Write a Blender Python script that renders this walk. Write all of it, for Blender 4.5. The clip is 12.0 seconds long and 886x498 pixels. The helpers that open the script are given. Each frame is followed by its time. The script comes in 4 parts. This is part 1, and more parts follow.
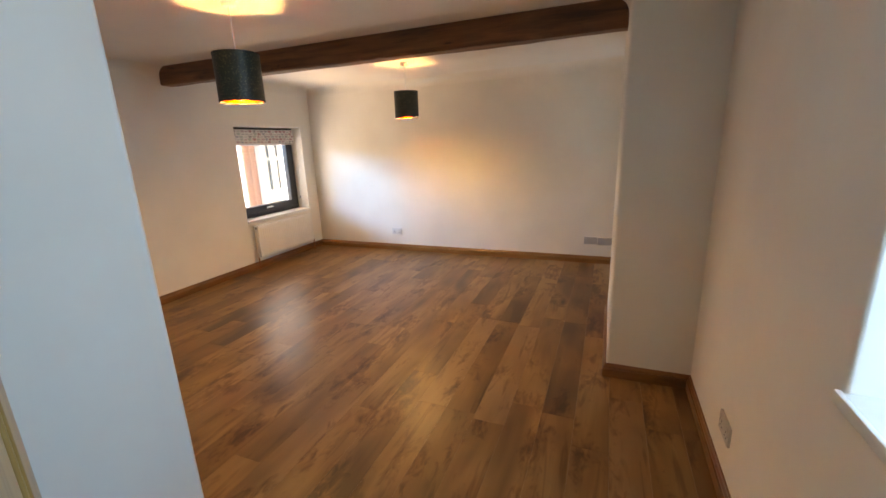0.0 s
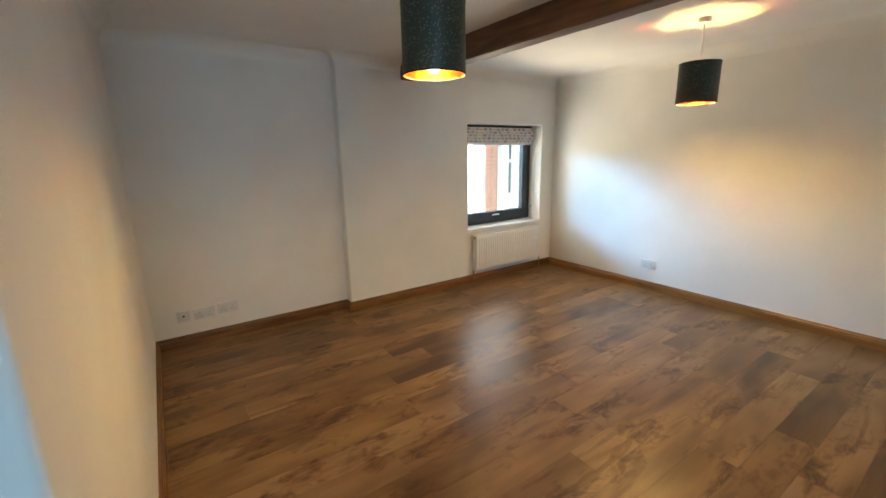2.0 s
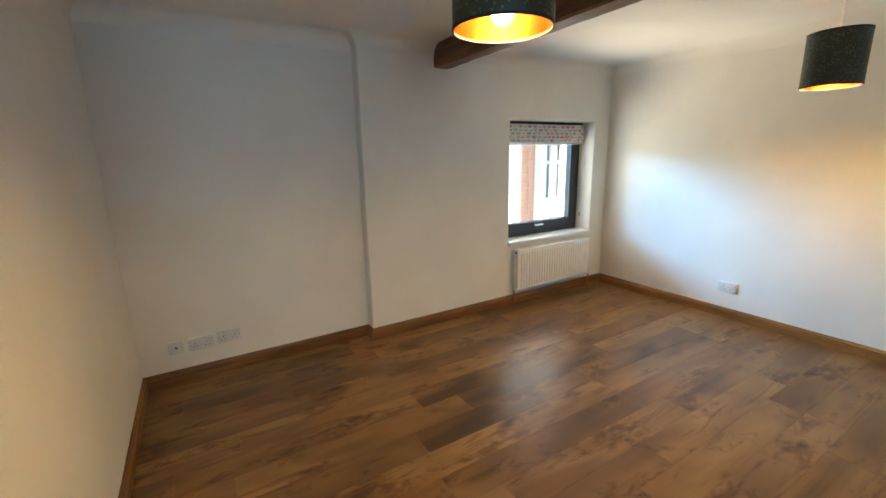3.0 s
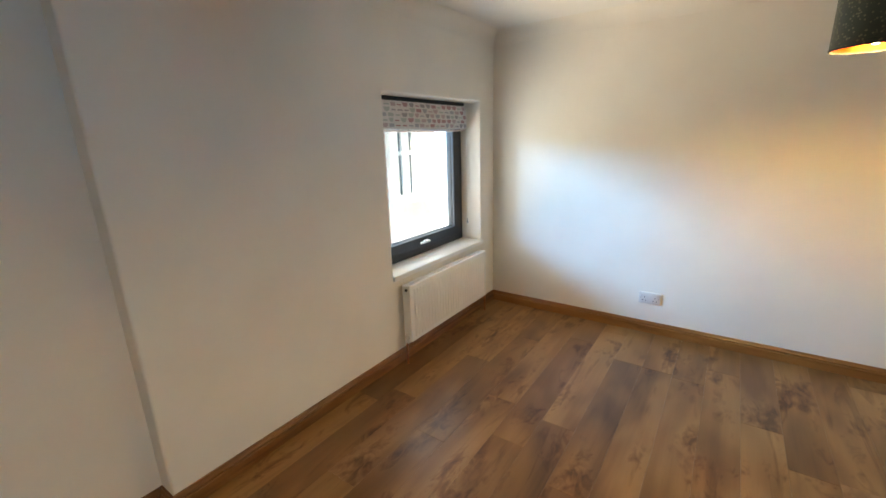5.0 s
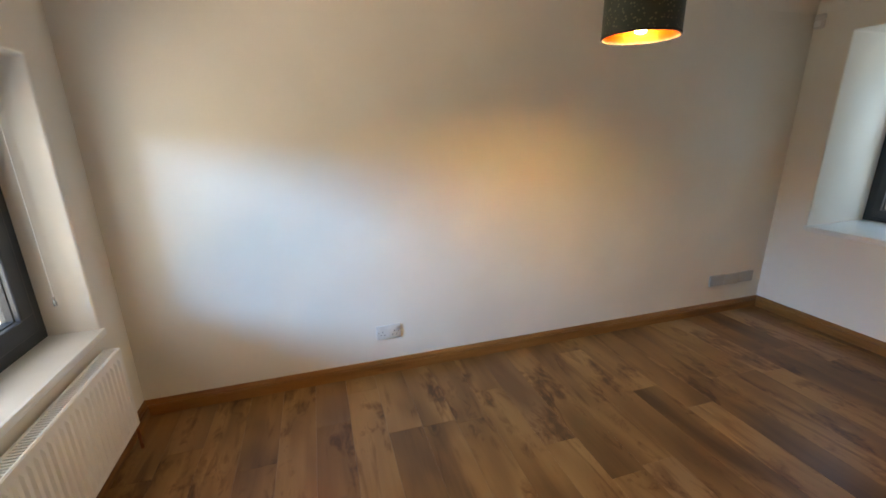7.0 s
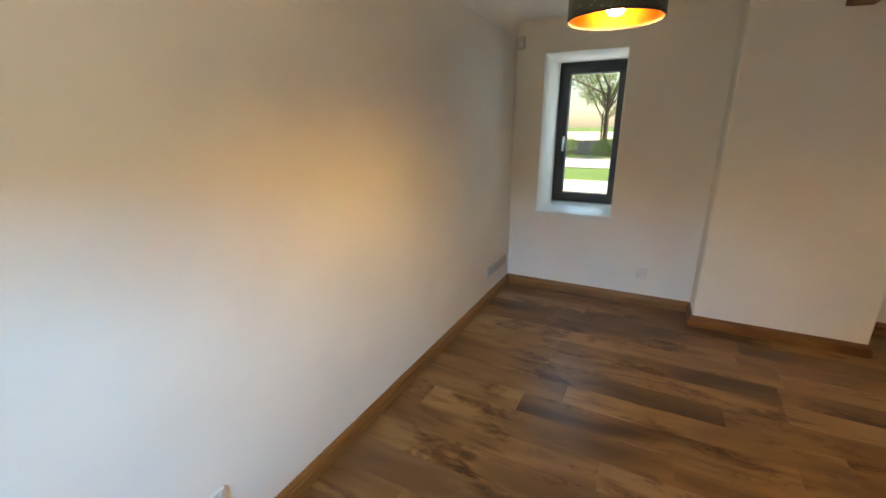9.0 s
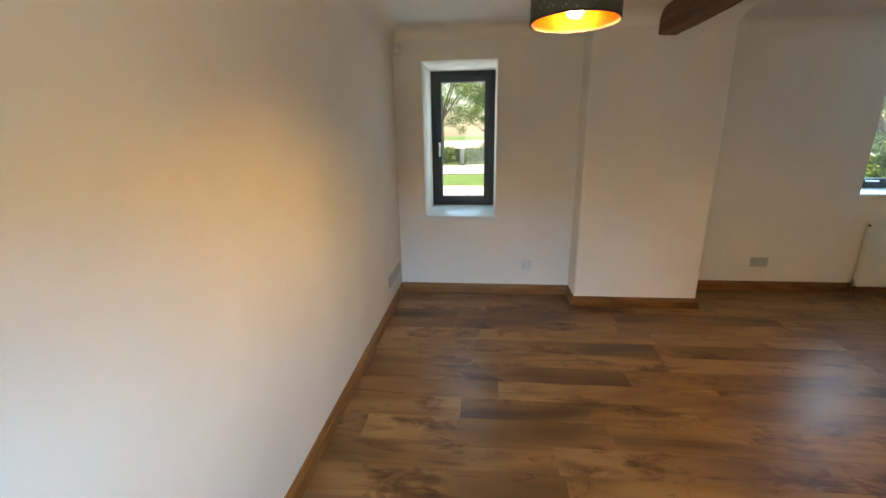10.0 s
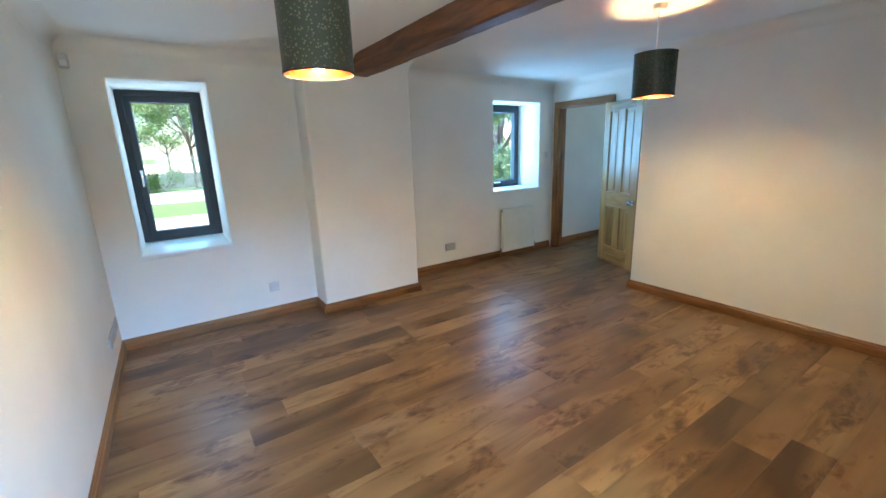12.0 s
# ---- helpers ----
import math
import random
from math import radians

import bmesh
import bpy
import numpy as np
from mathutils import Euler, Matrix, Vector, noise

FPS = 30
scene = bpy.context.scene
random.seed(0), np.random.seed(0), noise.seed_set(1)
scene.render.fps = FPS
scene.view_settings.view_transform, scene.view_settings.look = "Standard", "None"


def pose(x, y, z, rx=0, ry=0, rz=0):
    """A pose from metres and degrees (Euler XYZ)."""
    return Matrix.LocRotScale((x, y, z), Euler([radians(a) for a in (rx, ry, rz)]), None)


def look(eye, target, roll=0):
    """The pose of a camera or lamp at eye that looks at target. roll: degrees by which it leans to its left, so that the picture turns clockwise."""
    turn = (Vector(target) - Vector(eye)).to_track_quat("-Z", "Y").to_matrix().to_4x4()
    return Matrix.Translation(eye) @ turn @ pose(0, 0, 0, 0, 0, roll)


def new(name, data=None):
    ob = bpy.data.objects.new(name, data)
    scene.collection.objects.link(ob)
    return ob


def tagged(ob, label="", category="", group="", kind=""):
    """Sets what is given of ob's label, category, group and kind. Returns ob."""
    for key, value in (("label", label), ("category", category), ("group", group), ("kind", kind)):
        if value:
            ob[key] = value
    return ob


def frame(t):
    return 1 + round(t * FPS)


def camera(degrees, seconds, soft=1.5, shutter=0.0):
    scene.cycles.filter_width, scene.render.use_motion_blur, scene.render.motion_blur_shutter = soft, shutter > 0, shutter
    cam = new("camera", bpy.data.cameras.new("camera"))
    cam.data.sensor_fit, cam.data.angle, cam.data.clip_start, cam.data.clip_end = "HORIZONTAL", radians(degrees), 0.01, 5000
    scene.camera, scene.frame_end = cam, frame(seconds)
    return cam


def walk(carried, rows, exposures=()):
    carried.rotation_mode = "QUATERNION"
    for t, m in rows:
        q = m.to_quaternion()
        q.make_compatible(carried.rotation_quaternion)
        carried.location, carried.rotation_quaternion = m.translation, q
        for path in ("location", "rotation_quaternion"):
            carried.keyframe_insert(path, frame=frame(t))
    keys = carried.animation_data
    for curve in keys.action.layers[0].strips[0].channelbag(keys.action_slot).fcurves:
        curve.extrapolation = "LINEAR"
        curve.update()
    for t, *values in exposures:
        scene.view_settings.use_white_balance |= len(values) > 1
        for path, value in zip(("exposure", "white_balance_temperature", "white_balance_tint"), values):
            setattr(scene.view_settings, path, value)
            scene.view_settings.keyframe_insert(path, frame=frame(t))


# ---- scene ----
cam = camera(94.5, 12.0, 1.6)
PATH = [
    (0, (-0.014, -0.052, 1.447), (-0.744, 1.742, 0.946), -2.1),
    (0.5, (-0.097, 0.186, 1.417), (-1.062, 1.868, 0.928), -1.6),
    (1, (-0.269, 0.49, 1.422), (-1.52, 1.974, 0.94), -1.3),
    (1.5, (-0.409, 0.694, 1.423), (-1.873, 1.974, 0.953), -1.2),
    (2, (-0.576, 0.892, 1.419), (-2.18, 1.996, 0.965), -1.1),
    (2.5, (-0.835, 1.031, 1.411), (-2.513, 2.025, 0.971), -1.2),
    (4.5, (-2.08, 1.564, 1.468), (-3.469, 2.913, 0.968), -1.6),
    (5, (-2.35, 1.775, 1.445), (-3.464, 3.353, 0.927), -1.7),
    (5.5, (-2.577, 1.983, 1.452), (-3.305, 3.769, 0.922), -1.5),
    (6, (-2.825, 2.192, 1.447), (-3.115, 4.094, 0.899), -1.4),
    (6.5, (-2.974, 2.413, 1.434), (-2.853, 4.329, 0.872), -1.3),
    (7, (-3.063, 2.717, 1.433), (-2.504, 4.553, 0.871), -0.9),
    (9, (-3.285, 3.81, 1.447), (-1.580, 4.683, 0.872), -0.3),
    (9.5, (-3.336, 4.05, 1.445), (-1.502, 4.617, 0.885), -0.7),
    (10, (-3.288, 4.205, 1.419), (-1.371, 4.394, 0.882), -0.9),
    (10.5, (-3.243, 4.302, 1.452), (-1.322, 4.131, 0.922), -1.3),
    (11, (-3.29, 4.394, 1.453), (-1.43, 3.87, 0.938), -1.7),
    (11.5, (-3.402, 4.439, 1.448), (-1.648, 3.621, 0.943), -1.9),
    (12, (-3.521, 4.464, 1.452), (-1.899, 3.397, 0.97), -2.0),
]
EXPOSURES = [(0.0, 2.65, 9300, 28), (0.5, 2.65, 8700, 21), (1.5, 2.65, 7700, 14), (2.5, 2.6, 7100, 9), (4.5, 2.55, 7400, 12),
             (5.5, 2.35, 7400, 13), (6.5, 2.15, 7400, 13), (7.0, 2.1, 8000, 18), (9.0, 2.2, 8200, 15),
             (10.0, 2.3, 8300, 15), (11.0, 2.7, 6600, 9), (12.0, 3.0, 5800, 7)]
walk(cam, [(t, look(eye, target, roll)) for t, eye, target, roll in PATH], EXPOSURES)

# ---- world, sun ----
SUN_DIR = Vector((0.16, -0.66, 0.80)).normalized()
world = bpy.data.worlds.new("sky")
scene.world = world
world.use_nodes = True
wn = world.node_tree
wn.nodes.clear()
sky = wn.nodes.new("ShaderNodeTexSky")
sky.sky_type = "NISHITA"
sky.sun_disc = False
sky.sun_elevation = math.asin(SUN_DIR.z)
sky.sun_rotation = math.atan2(SUN_DIR.x, SUN_DIR.y)
wbg = wn.nodes.new("ShaderNodeBackground")
wbg.inputs["Strength"].default_value = 0.066
wout = wn.nodes.new("ShaderNodeOutputWorld")
wn.links.new(sky.outputs["Color"], wbg.inputs["Color"])
wn.links.new(wbg.outputs["Background"], wout.inputs["Surface"])

sun_data = bpy.data.lights.new("sun", "SUN")
sun_data.energy, sun_data.angle, sun_data.color = 4.2, radians(0.5), (1.0, 0.95, 0.87)
sun = new("sun", sun_data)
sun.matrix_world = look(SUN_DIR * 40, (0, 0, 0))
BULB_STRENGTH = 148.0


def fill_lamp(x, y, z, w, h, power, tip, turn, color=(0.35, 0.66, 1.0)):
    """Added area lamp standing in for daylight or yard bounce through an opening."""
    d = bpy.data.lights.new("daylight_fill", "AREA")
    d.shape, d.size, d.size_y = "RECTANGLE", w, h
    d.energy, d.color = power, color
    new("daylight_fill", d).matrix_world = pose(x, y, z, 90 - tip, 0, turn)


# unseen lamp out in the yard, aimed to put blue light on the north wall
fill_lamp(-8.30, 2.60, 2.60, 5.2, 1.3, 330, 4, -98, (0.17, 0.50, 1.0))
# added lamp in the west opening, for room brightness and floor sheen
fill_lamp(-4.33, 4.17, 1.10, 0.9, 0.75, 1.5, -2, -90, (0.80, 0.90, 1.0))
# added warm fill from below, in place of light bounced off the yard
fill_lamp(-5.50, 4.05, -0.05, 2.2, 1.2, 30, -34, -90, (1.0, 0.86, 0.62))
# added blue lamps outside the two east panes, boosting their daylight
fill_lamp(1.03, 4.40, 1.36, 0.42, 1.0, 0.9, 8, 90, (0.20, 0.58, 1.0))
fill_lamp(1.03, 0.60, 1.42, 0.6, 0.9, 5.0, 8, 90, (0.24, 0.58, 1.0))
# added lamp that brightens the hall from an unseen opening
fill_lamp(-1.58, -1.50, 1.45, 0.7, 0.9, 0.7, 10, -90)


# ---- materials ----
def material(name):
    m = bpy.data.materials.new(name)
    m.use_nodes = True
    return m, m.node_tree.nodes, m.node_tree.links, m.node_tree.nodes["Principled BSDF"]


def ramp(nodes, stops):
    r = nodes.new("ShaderNodeValToRGB")
    while len(r.color_ramp.elements) < len(stops):
        r.color_ramp.elements.new(0.5)
    for e, (p, c) in zip(r.color_ramp.elements, stops):
        e.position, e.color = p, (*c, 1)
    return r


def noisy(name, dark, light, scale, rough=0.5, metal=0.0, bump=0.0, bump_scale=None, stretch=(1, 1, 1), detail=5.0, blotch=0.0):
    """Two-scale colour variation with relief, in object space."""
    m, n, l, b = material(name)
    tc = n.new("ShaderNodeTexCoord")
    mp = n.new("ShaderNodeMapping")
    mp.inputs["Scale"].default_value = stretch
    l.new(tc.outputs["Object"], mp.inputs["Vector"])
    t = n.new("ShaderNodeTexNoise")
    t.inputs["Scale"].default_value, t.inputs["Detail"].default_value = scale, detail
    l.new(mp.outputs["Vector"], t.inputs["Vector"])
    r = ramp(n, [(0.3, dark), (0.7, light)])
    l.new(t.outputs["Fac"], r.inputs["Fac"])
    col = r.outputs["Color"]
    if blotch:
        t2 = n.new("ShaderNodeTexNoise")
        t2.inputs["Scale"].default_value, t2.inputs["Detail"].default_value = scale * 0.12, 3
        l.new(tc.outputs["Object"], t2.inputs["Vector"])
        mx = n.new("ShaderNodeMix")
        mx.data_type, mx.blend_type = "RGBA", "MULTIPLY"
        r2 = ramp(n, [(0.3, (1 - blotch,) * 3), (0.7, (1, 1, 1))])
        l.new(t2.outputs["Fac"], r2.inputs["Fac"])
        mx.inputs[0].default_value = 1.0
        l.new(col, mx.inputs[6])
        l.new(r2.outputs["Color"], mx.inputs[7])
        col = mx.outputs[2]
    l.new(col, b.inputs["Base Color"])
    b.inputs["Roughness"].default_value, b.inputs["Metallic"].default_value = rough, metal
    if bump:
        t3 = n.new("ShaderNodeTexNoise")
        t3.inputs["Scale"].default_value, t3.inputs["Detail"].default_value = bump_scale or scale * 4, 4
        l.new(mp.outputs["Vector"], t3.inputs["Vector"])
        bp = n.new("ShaderNodeBump")
        bp.inputs["Strength"].default_value, bp.inputs["Distance"].default_value = bump, 0.004
        l.new(t3.outputs["Fac"], bp.inputs["Height"])
        l.new(bp.outputs["Normal"], b.inputs["Normal"])
    return m


def wood(name, dark, mid, light, along, rough=0.4, knots=0.6, grain=1.0, per_piece=True, bump=0.15):
    """Figured timber: long grain, cathedral streaks and dark knots. along: 0, 1 or 2, the axis of the grain."""
    m, n, l, b = material(name)
    tc = n.new("ShaderNodeTexCoord")
    info = n.new("ShaderNodeObjectInfo")
    scl = n.new("ShaderNodeMath")
    scl.operation = "MULTIPLY"
    scl.inputs[1].default_value = 60.0 if per_piece else 0.0
    l.new(info.outputs["Random"], scl.inputs[0])

    def tex(across, length, detail, distort=0.0):
        mp = n.new("ShaderNodeMapping")
        v = [across] * 3
        v[along] = length
        mp.inputs["Scale"].default_value = v
        l.new(tc.outputs["Object"], mp.inputs["Vector"])
        t = n.new("ShaderNodeTexNoise")
        t.noise_dimensions = "4D"
        t.inputs["Scale"].default_value, t.inputs["Detail"].default_value = 1.0, detail
        t.inputs["Distortion"].default_value = distort
        l.new(mp.outputs["Vector"], t.inputs["Vector"])
        l.new(scl.outputs[0], t.inputs["W"])
        return t

    broad = tex(9 * grain, 1.1 * grain, 3, 1.2)
    fine = tex(95 * grain, 3.0 * grain, 5, 0.3)
    knot = tex(7.5 * grain, 3.0 * grain, 3, 1.6)
    r = ramp(n, [(0.30, dark), (0.50, mid), (0.72, light)])
    add = n.new("ShaderNodeMath")
    add.operation = "MULTIPLY_ADD"
    add.inputs[1].default_value, add.inputs[2].default_value = 0.32, -0.16
    l.new(fine.outputs["Fac"], add.inputs[0])
    add2 = n.new("ShaderNodeMath")
    l.new(broad.outputs["Fac"], add2.inputs[0])
    l.new(add.outputs[0], add2.inputs[1])
    add3 = n.new("ShaderNodeMath")
    add3.operation = "MULTIPLY_ADD"
    add3.inputs[1].default_value = 0.30 if per_piece else 0.0
    l.new(info.outputs["Random"], add3.inputs[0])
    sub = n.new("ShaderNodeMath")
    sub.operation = "SUBTRACT"
    sub.inputs[1].default_value = 0.15 if per_piece else 0.0
    l.new(add2.outputs[0], sub.inputs[0])
    l.new(sub.outputs[0], add3.inputs[2])
    l.new(add3.outputs[0], r.inputs["Fac"])
    kr = ramp(n, [(0.66, (1, 1, 1)), (0.78, (1 - knots,) * 3)])
    l.new(knot.outputs["Fac"], kr.inputs["Fac"])
    mx = n.new("ShaderNodeMix")
    mx.data_type, mx.blend_type = "RGBA", "MULTIPLY"
    mx.inputs[0].default_value = 1.0
    l.new(r.outputs["Color"], mx.inputs[6])
    l.new(kr.outputs["Color"], mx.inputs[7])
    l.new(mx.outputs[2], b.inputs["Base Color"])
    rr = n.new("ShaderNodeMapRange")
    rr.inputs["To Min"].default_value, rr.inputs["To Max"].default_value = rough - 0.06, rough + 0.1
    l.new(fine.outputs["Fac"], rr.inputs["Value"])
    l.new(rr.outputs[0], b.inputs["Roughness"])
    bp = n.new("ShaderNodeBump")
    bp.inputs["Strength"].default_value, bp.inputs["Distance"].default_value = bump, 0.002
    l.new(fine.outputs["Fac"], bp.inputs["Height"])
    l.new(bp.outputs["Normal"], b.inputs["Normal"])
    return m


def floorboard(name, dark, mid, light):
    """Brushed oak: soft long figure, dark heart patches, knots with rings, worn sheen; each board its own."""
    m, n, l, b = material(name)
    tc = n.new("ShaderNodeTexCoord")
    info = n.new("ShaderNodeObjectInfo")
    seed = n.new("ShaderNodeMath")
    seed.operation = "MULTIPLY"
    seed.inputs[1].default_value = 73.0
    l.new(info.outputs["Random"], seed.inputs[0])

    def tex(sx, sy, detail, distort, rough=0.55):
        mp = n.new("ShaderNodeMapping")
        mp.inputs["Scale"].default_value = (sx, sy, 4)
        l.new(tc.outputs["Object"], mp.inputs["Vector"])
        t = n.new("ShaderNodeTexNoise")
        t.noise_dimensions = "4D"
        t.inputs["Scale"].default_value, t.inputs["Detail"].default_value = 1.0, detail
        t.inputs["Roughness"].default_value, t.inputs["Distortion"].default_value = rough, distort
        l.new(mp.outputs["Vector"], t.inputs["Vector"])
        l.new(seed.outputs[0], t.inputs["W"])
        return t.outputs["Fac"]

    def calc(op, a, b_, c=None):
        k = n.new("ShaderNodeMath")
        k.operation = op
        for i, v in enumerate((a, b_, c)):
            if v is None:
                continue
            if isinstance(v, (int, float)):
                k.inputs[i].default_value = v
            else:
                l.new(v, k.inputs[i])
        return k.outputs[0]

    def times(c1, c2):
        mx = n.new("ShaderNodeMix")
        mx.data_type, mx.blend_type = "RGBA", "MULTIPLY"
        mx.inputs[0].default_value = 1.0
        l.new(c1, mx.inputs[6])
        l.new(c2, mx.inputs[7])
        return mx.outputs[2]

    figure = tex(6.5, 0.8, 2, 1.0)
    cloud = tex(3.4, 1.3, 2, 0.5)
    fibre = tex(120, 5, 3, 0.2)
    streak = tex(26, 1.6, 4, 0.9, 0.6)
    tone = calc("MULTIPLY_ADD", figure, 0.46, -0.23)
    tone = calc("MULTIPLY_ADD", cloud, 1.0, calc("ADD", tone, -0.50))
    tone = calc("MULTIPLY_ADD", streak, 0.15, calc("ADD", tone, -0.075))
    tone = calc("MULTIPLY_ADD", fibre, 0.05, calc("ADD", tone, -0.025))
    tone = calc("ADD", tone, calc("MULTIPLY_ADD", info.outputs["Random"], 0.22, 0.41))
    r = ramp(n, [(0.22, dark), (0.50, mid), (0.78, light)])
    l.new(tone, r.inputs["Fac"])
    col = r.outputs["Color"]
    # burr clusters: dark blots with ragged cracks, in a few places on each board
    where = tex(5.6, 2.4, 2, 0.4, 0.5)
    ragged = tex(17, 8, 4, 1.6, 0.6)
    blot = calc("MULTIPLY_ADD", where, 1.5, calc("MULTIPLY_ADD", ragged, 0.85, -0.675))
    burr = ramp(n, [(0.58, (1, 1, 1)), (0.72, (0.64, 0.55, 0.48)), (0.86, (0.28, 0.22, 0.18))])
    l.new(blot, burr.inputs["Fac"])
    col = times(col, burr.outputs["Color"])
    # dark mineral streaks along the grain
    vein = tex(9, 1.2, 3, 1.4, 0.55)
    vr = ramp(n, [(0.57, (1, 1, 1)), (0.66, (0.62, 0.54, 0.47)), (0.72, (0.86, 0.82, 0.78))])
    l.new(vein, vr.inputs["Fac"])
    col = times(col, vr.outputs["Color"])
    vo = n.new("ShaderNodeTexVoronoi")
    vo.voronoi_dimensions = "4D"
    vm = n.new("ShaderNodeMapping")
    vm.inputs["Scale"].default_value = (5.2, 2.1, 1)
    l.new(tc.outputs["Object"], vm.inputs["Vector"])
    l.new(vm.outputs["Vector"], vo.inputs["Vector"])
    l.new(seed.outputs[0], vo.inputs["W"])
    vo.inputs["Scale"].default_value = 1.0
    wob = calc("MULTIPLY_ADD", ragged, 0.10, calc("ADD", vo.outputs["Distance"], -0.02))
    kn = ramp(n, [(0.10, (0.22, 0.16, 0.13)), (0.135, (0.48, 0.40, 0.35)), (0.16, (0.90, 0.85, 0.80)), (0.185, (0.68, 0.61, 0.55)), (0.23, (1, 1, 1))])
    l.new(wob, kn.inputs["Fac"])
    col = times(col, kn.outputs["Color"])
    l.new(col, b.inputs["Base Color"])
    l.new(calc("MULTIPLY_ADD", fibre, 0.14, calc("MULTIPLY_ADD", figure, 0.10, 0.23)), b.inputs["Roughness"])
    b.inputs["Specular IOR Level"].default_value = 0.42
    bp = n.new("ShaderNodeBump")
    bp.inputs["Strength"].default_value, bp.inputs["Distance"].default_value = 0.16, 0.002
    l.new(calc("ADD", fibre, figure), bp.inputs["Height"])
    l.new(bp.outputs["Normal"], b.inputs["Normal"])
    return m


PLASTER = noisy("painted_plaster", (0.785, 0.745, 0.675), (0.845, 0.805, 0.735), 2.2, 0.75, bump=0.22, bump_scale=9, blotch=0.03)
CEILING = noisy("ceiling_paint", (0.80, 0.775, 0.735), (0.85, 0.83, 0.79), 1.8, 0.85, bump=0.15, bump_scale=14, blotch=0.03)
WHITE_GLOSS = noisy("white_gloss_paint", (0.78, 0.78, 0.76), (0.84, 0.84, 0.82), 6, 0.28, bump=0.05, bump_scale=30)
RAD_WHITE = noisy("white_enamel", (0.76, 0.755, 0.73), (0.82, 0.815, 0.79), 5, 0.32)
RAD_CREAM = noisy("cream_enamel", (0.72, 0.69, 0.60), (0.78, 0.75, 0.66), 5, 0.35)
PLASTIC = noisy("white_plastic", (0.62, 0.61, 0.59), (0.68, 0.67, 0.65), 20, 0.35)
GREY_PLASTIC = noisy("grey_plastic", (0.40, 0.385, 0.36), (0.46, 0.445, 0.42), 20, 0.5)
# near-black colour that paints in the shade of small holes
HOLE_SHADE = noisy("painted_hole_shade", (0.015, 0.015, 0.015), (0.03, 0.03, 0.03), 30, 0.6)
ANTHRACITE = noisy("anthracite_frame", (0.020, 0.026, 0.034), (0.030, 0.037, 0.046), 12, 0.42, bump=0.06, bump_scale=220)
GASKET = noisy("rubber_gasket", (0.012, 0.012, 0.013), (0.02, 0.02, 0.02), 40, 0.7)
CHROME = noisy("brushed_metal", (0.55, 0.55, 0.56), (0.7, 0.7, 0.7), 60, 0.25, metal=1.0)
COPPER = noisy("copper_pipe", (0.30, 0.13, 0.07), (0.42, 0.19, 0.10), 25, 0.35, metal=0.9)
FLOOR_WOOD = floorboard("oak_floorboard", (0.072, 0.033, 0.011), (0.192, 0.096, 0.034), (0.330, 0.188, 0.074))
PALE_WOOD = floorboard("pale_oak_floorboard", (0.13, 0.064, 0.026), (0.235, 0.127, 0.055), (0.33, 0.195, 0.092))
SKIRT_X = wood("stained_pine_x", (0.106, 0.040, 0.011), (0.200, 0.082, 0.022), (0.275, 0.125, 0.037), 0, 0.33, 0.75, 1.3)
SKIRT_Y = wood("stained_pine_y", (0.106, 0.040, 0.011), (0.200, 0.082, 0.022), (0.275, 0.125, 0.037), 1, 0.33, 0.75, 1.3)
SKIRT_Z = wood("stained_pine_z", (0.160, 0.066, 0.016), (0.285, 0.128, 0.034), (0.370, 0.180, 0.055), 2, 0.33, 0.75, 1.3)
BEAM_WOOD = wood("beam_timber", (0.060, 0.023, 0.010), (0.150, 0.061, 0.024), (0.240, 0.105, 0.043), 0, 0.55, 0.7, 1.4, False, 0.5)
DOOR_Z = wood("waxed_pine_upright", (0.200, 0.105, 0.030), (0.335, 0.190, 0.060), (0.420, 0.262, 0.095), 2, 0.3, 0.7, 1.4)
DOOR_X = wood("waxed_pine_cross", (0.200, 0.105, 0.030), (0.335, 0.190, 0.060), (0.420, 0.262, 0.095), 0, 0.3, 0.7, 1.4)
SUBFLOOR = noisy("subfloor", (0.03, 0.02, 0.012), (0.05, 0.035, 0.02), 8, 0.9)


def pane_material():
    m, n, l, b = material("window_glass")
    n.remove(b)
    tr = n.new("ShaderNodeBsdfTransparent")
    tr.inputs["Color"].default_value = (0.96, 0.98, 0.97, 1)
    gl = n.new("ShaderNodeBsdfGlossy")
    gl.inputs["Roughness"].default_value = 0.02
    mx = n.new("ShaderNodeMixShader")
    mx.inputs[0].default_value = 0.05
    l.new(tr.outputs[0], mx.inputs[1])
    l.new(gl.outputs[0], mx.inputs[2])
    l.new(mx.outputs[0], n["Material Output"].inputs["Surface"])
    return m


GLASS = pane_material()


def shade_material():
    """Dark green card stamped with small pale flecks."""
    m, n, l, b = material("dark_green_card")
    b.inputs["Roughness"].default_value = 0.45
    tc = n.new("ShaderNodeTexCoord")
    v = n.new("ShaderNodeTexVoronoi")
    v.inputs["Scale"].default_value = 92
    l.new(tc.outputs["UV"], v.inputs["Vector"])
    dot = ramp(n, [(0.22, (0.12, 0.125, 0.075)), (0.34, (0.028, 0.038, 0.026))])
    l.new(v.outputs["Distance"], dot.inputs["Fac"])
    l.new(dot.outputs["Color"], b.inputs["Base Color"])
    bp = n.new("ShaderNodeBump")
    bp.invert = True
    bp.inputs["Strength"].default_value, bp.inputs["Distance"].default_value = 0.4, 0.001
    l.new(v.outputs["Distance"], bp.inputs["Height"])
    l.new(bp.outputs["Normal"], b.inputs["Normal"])
    return m


SHADE_OUT = shade_material()
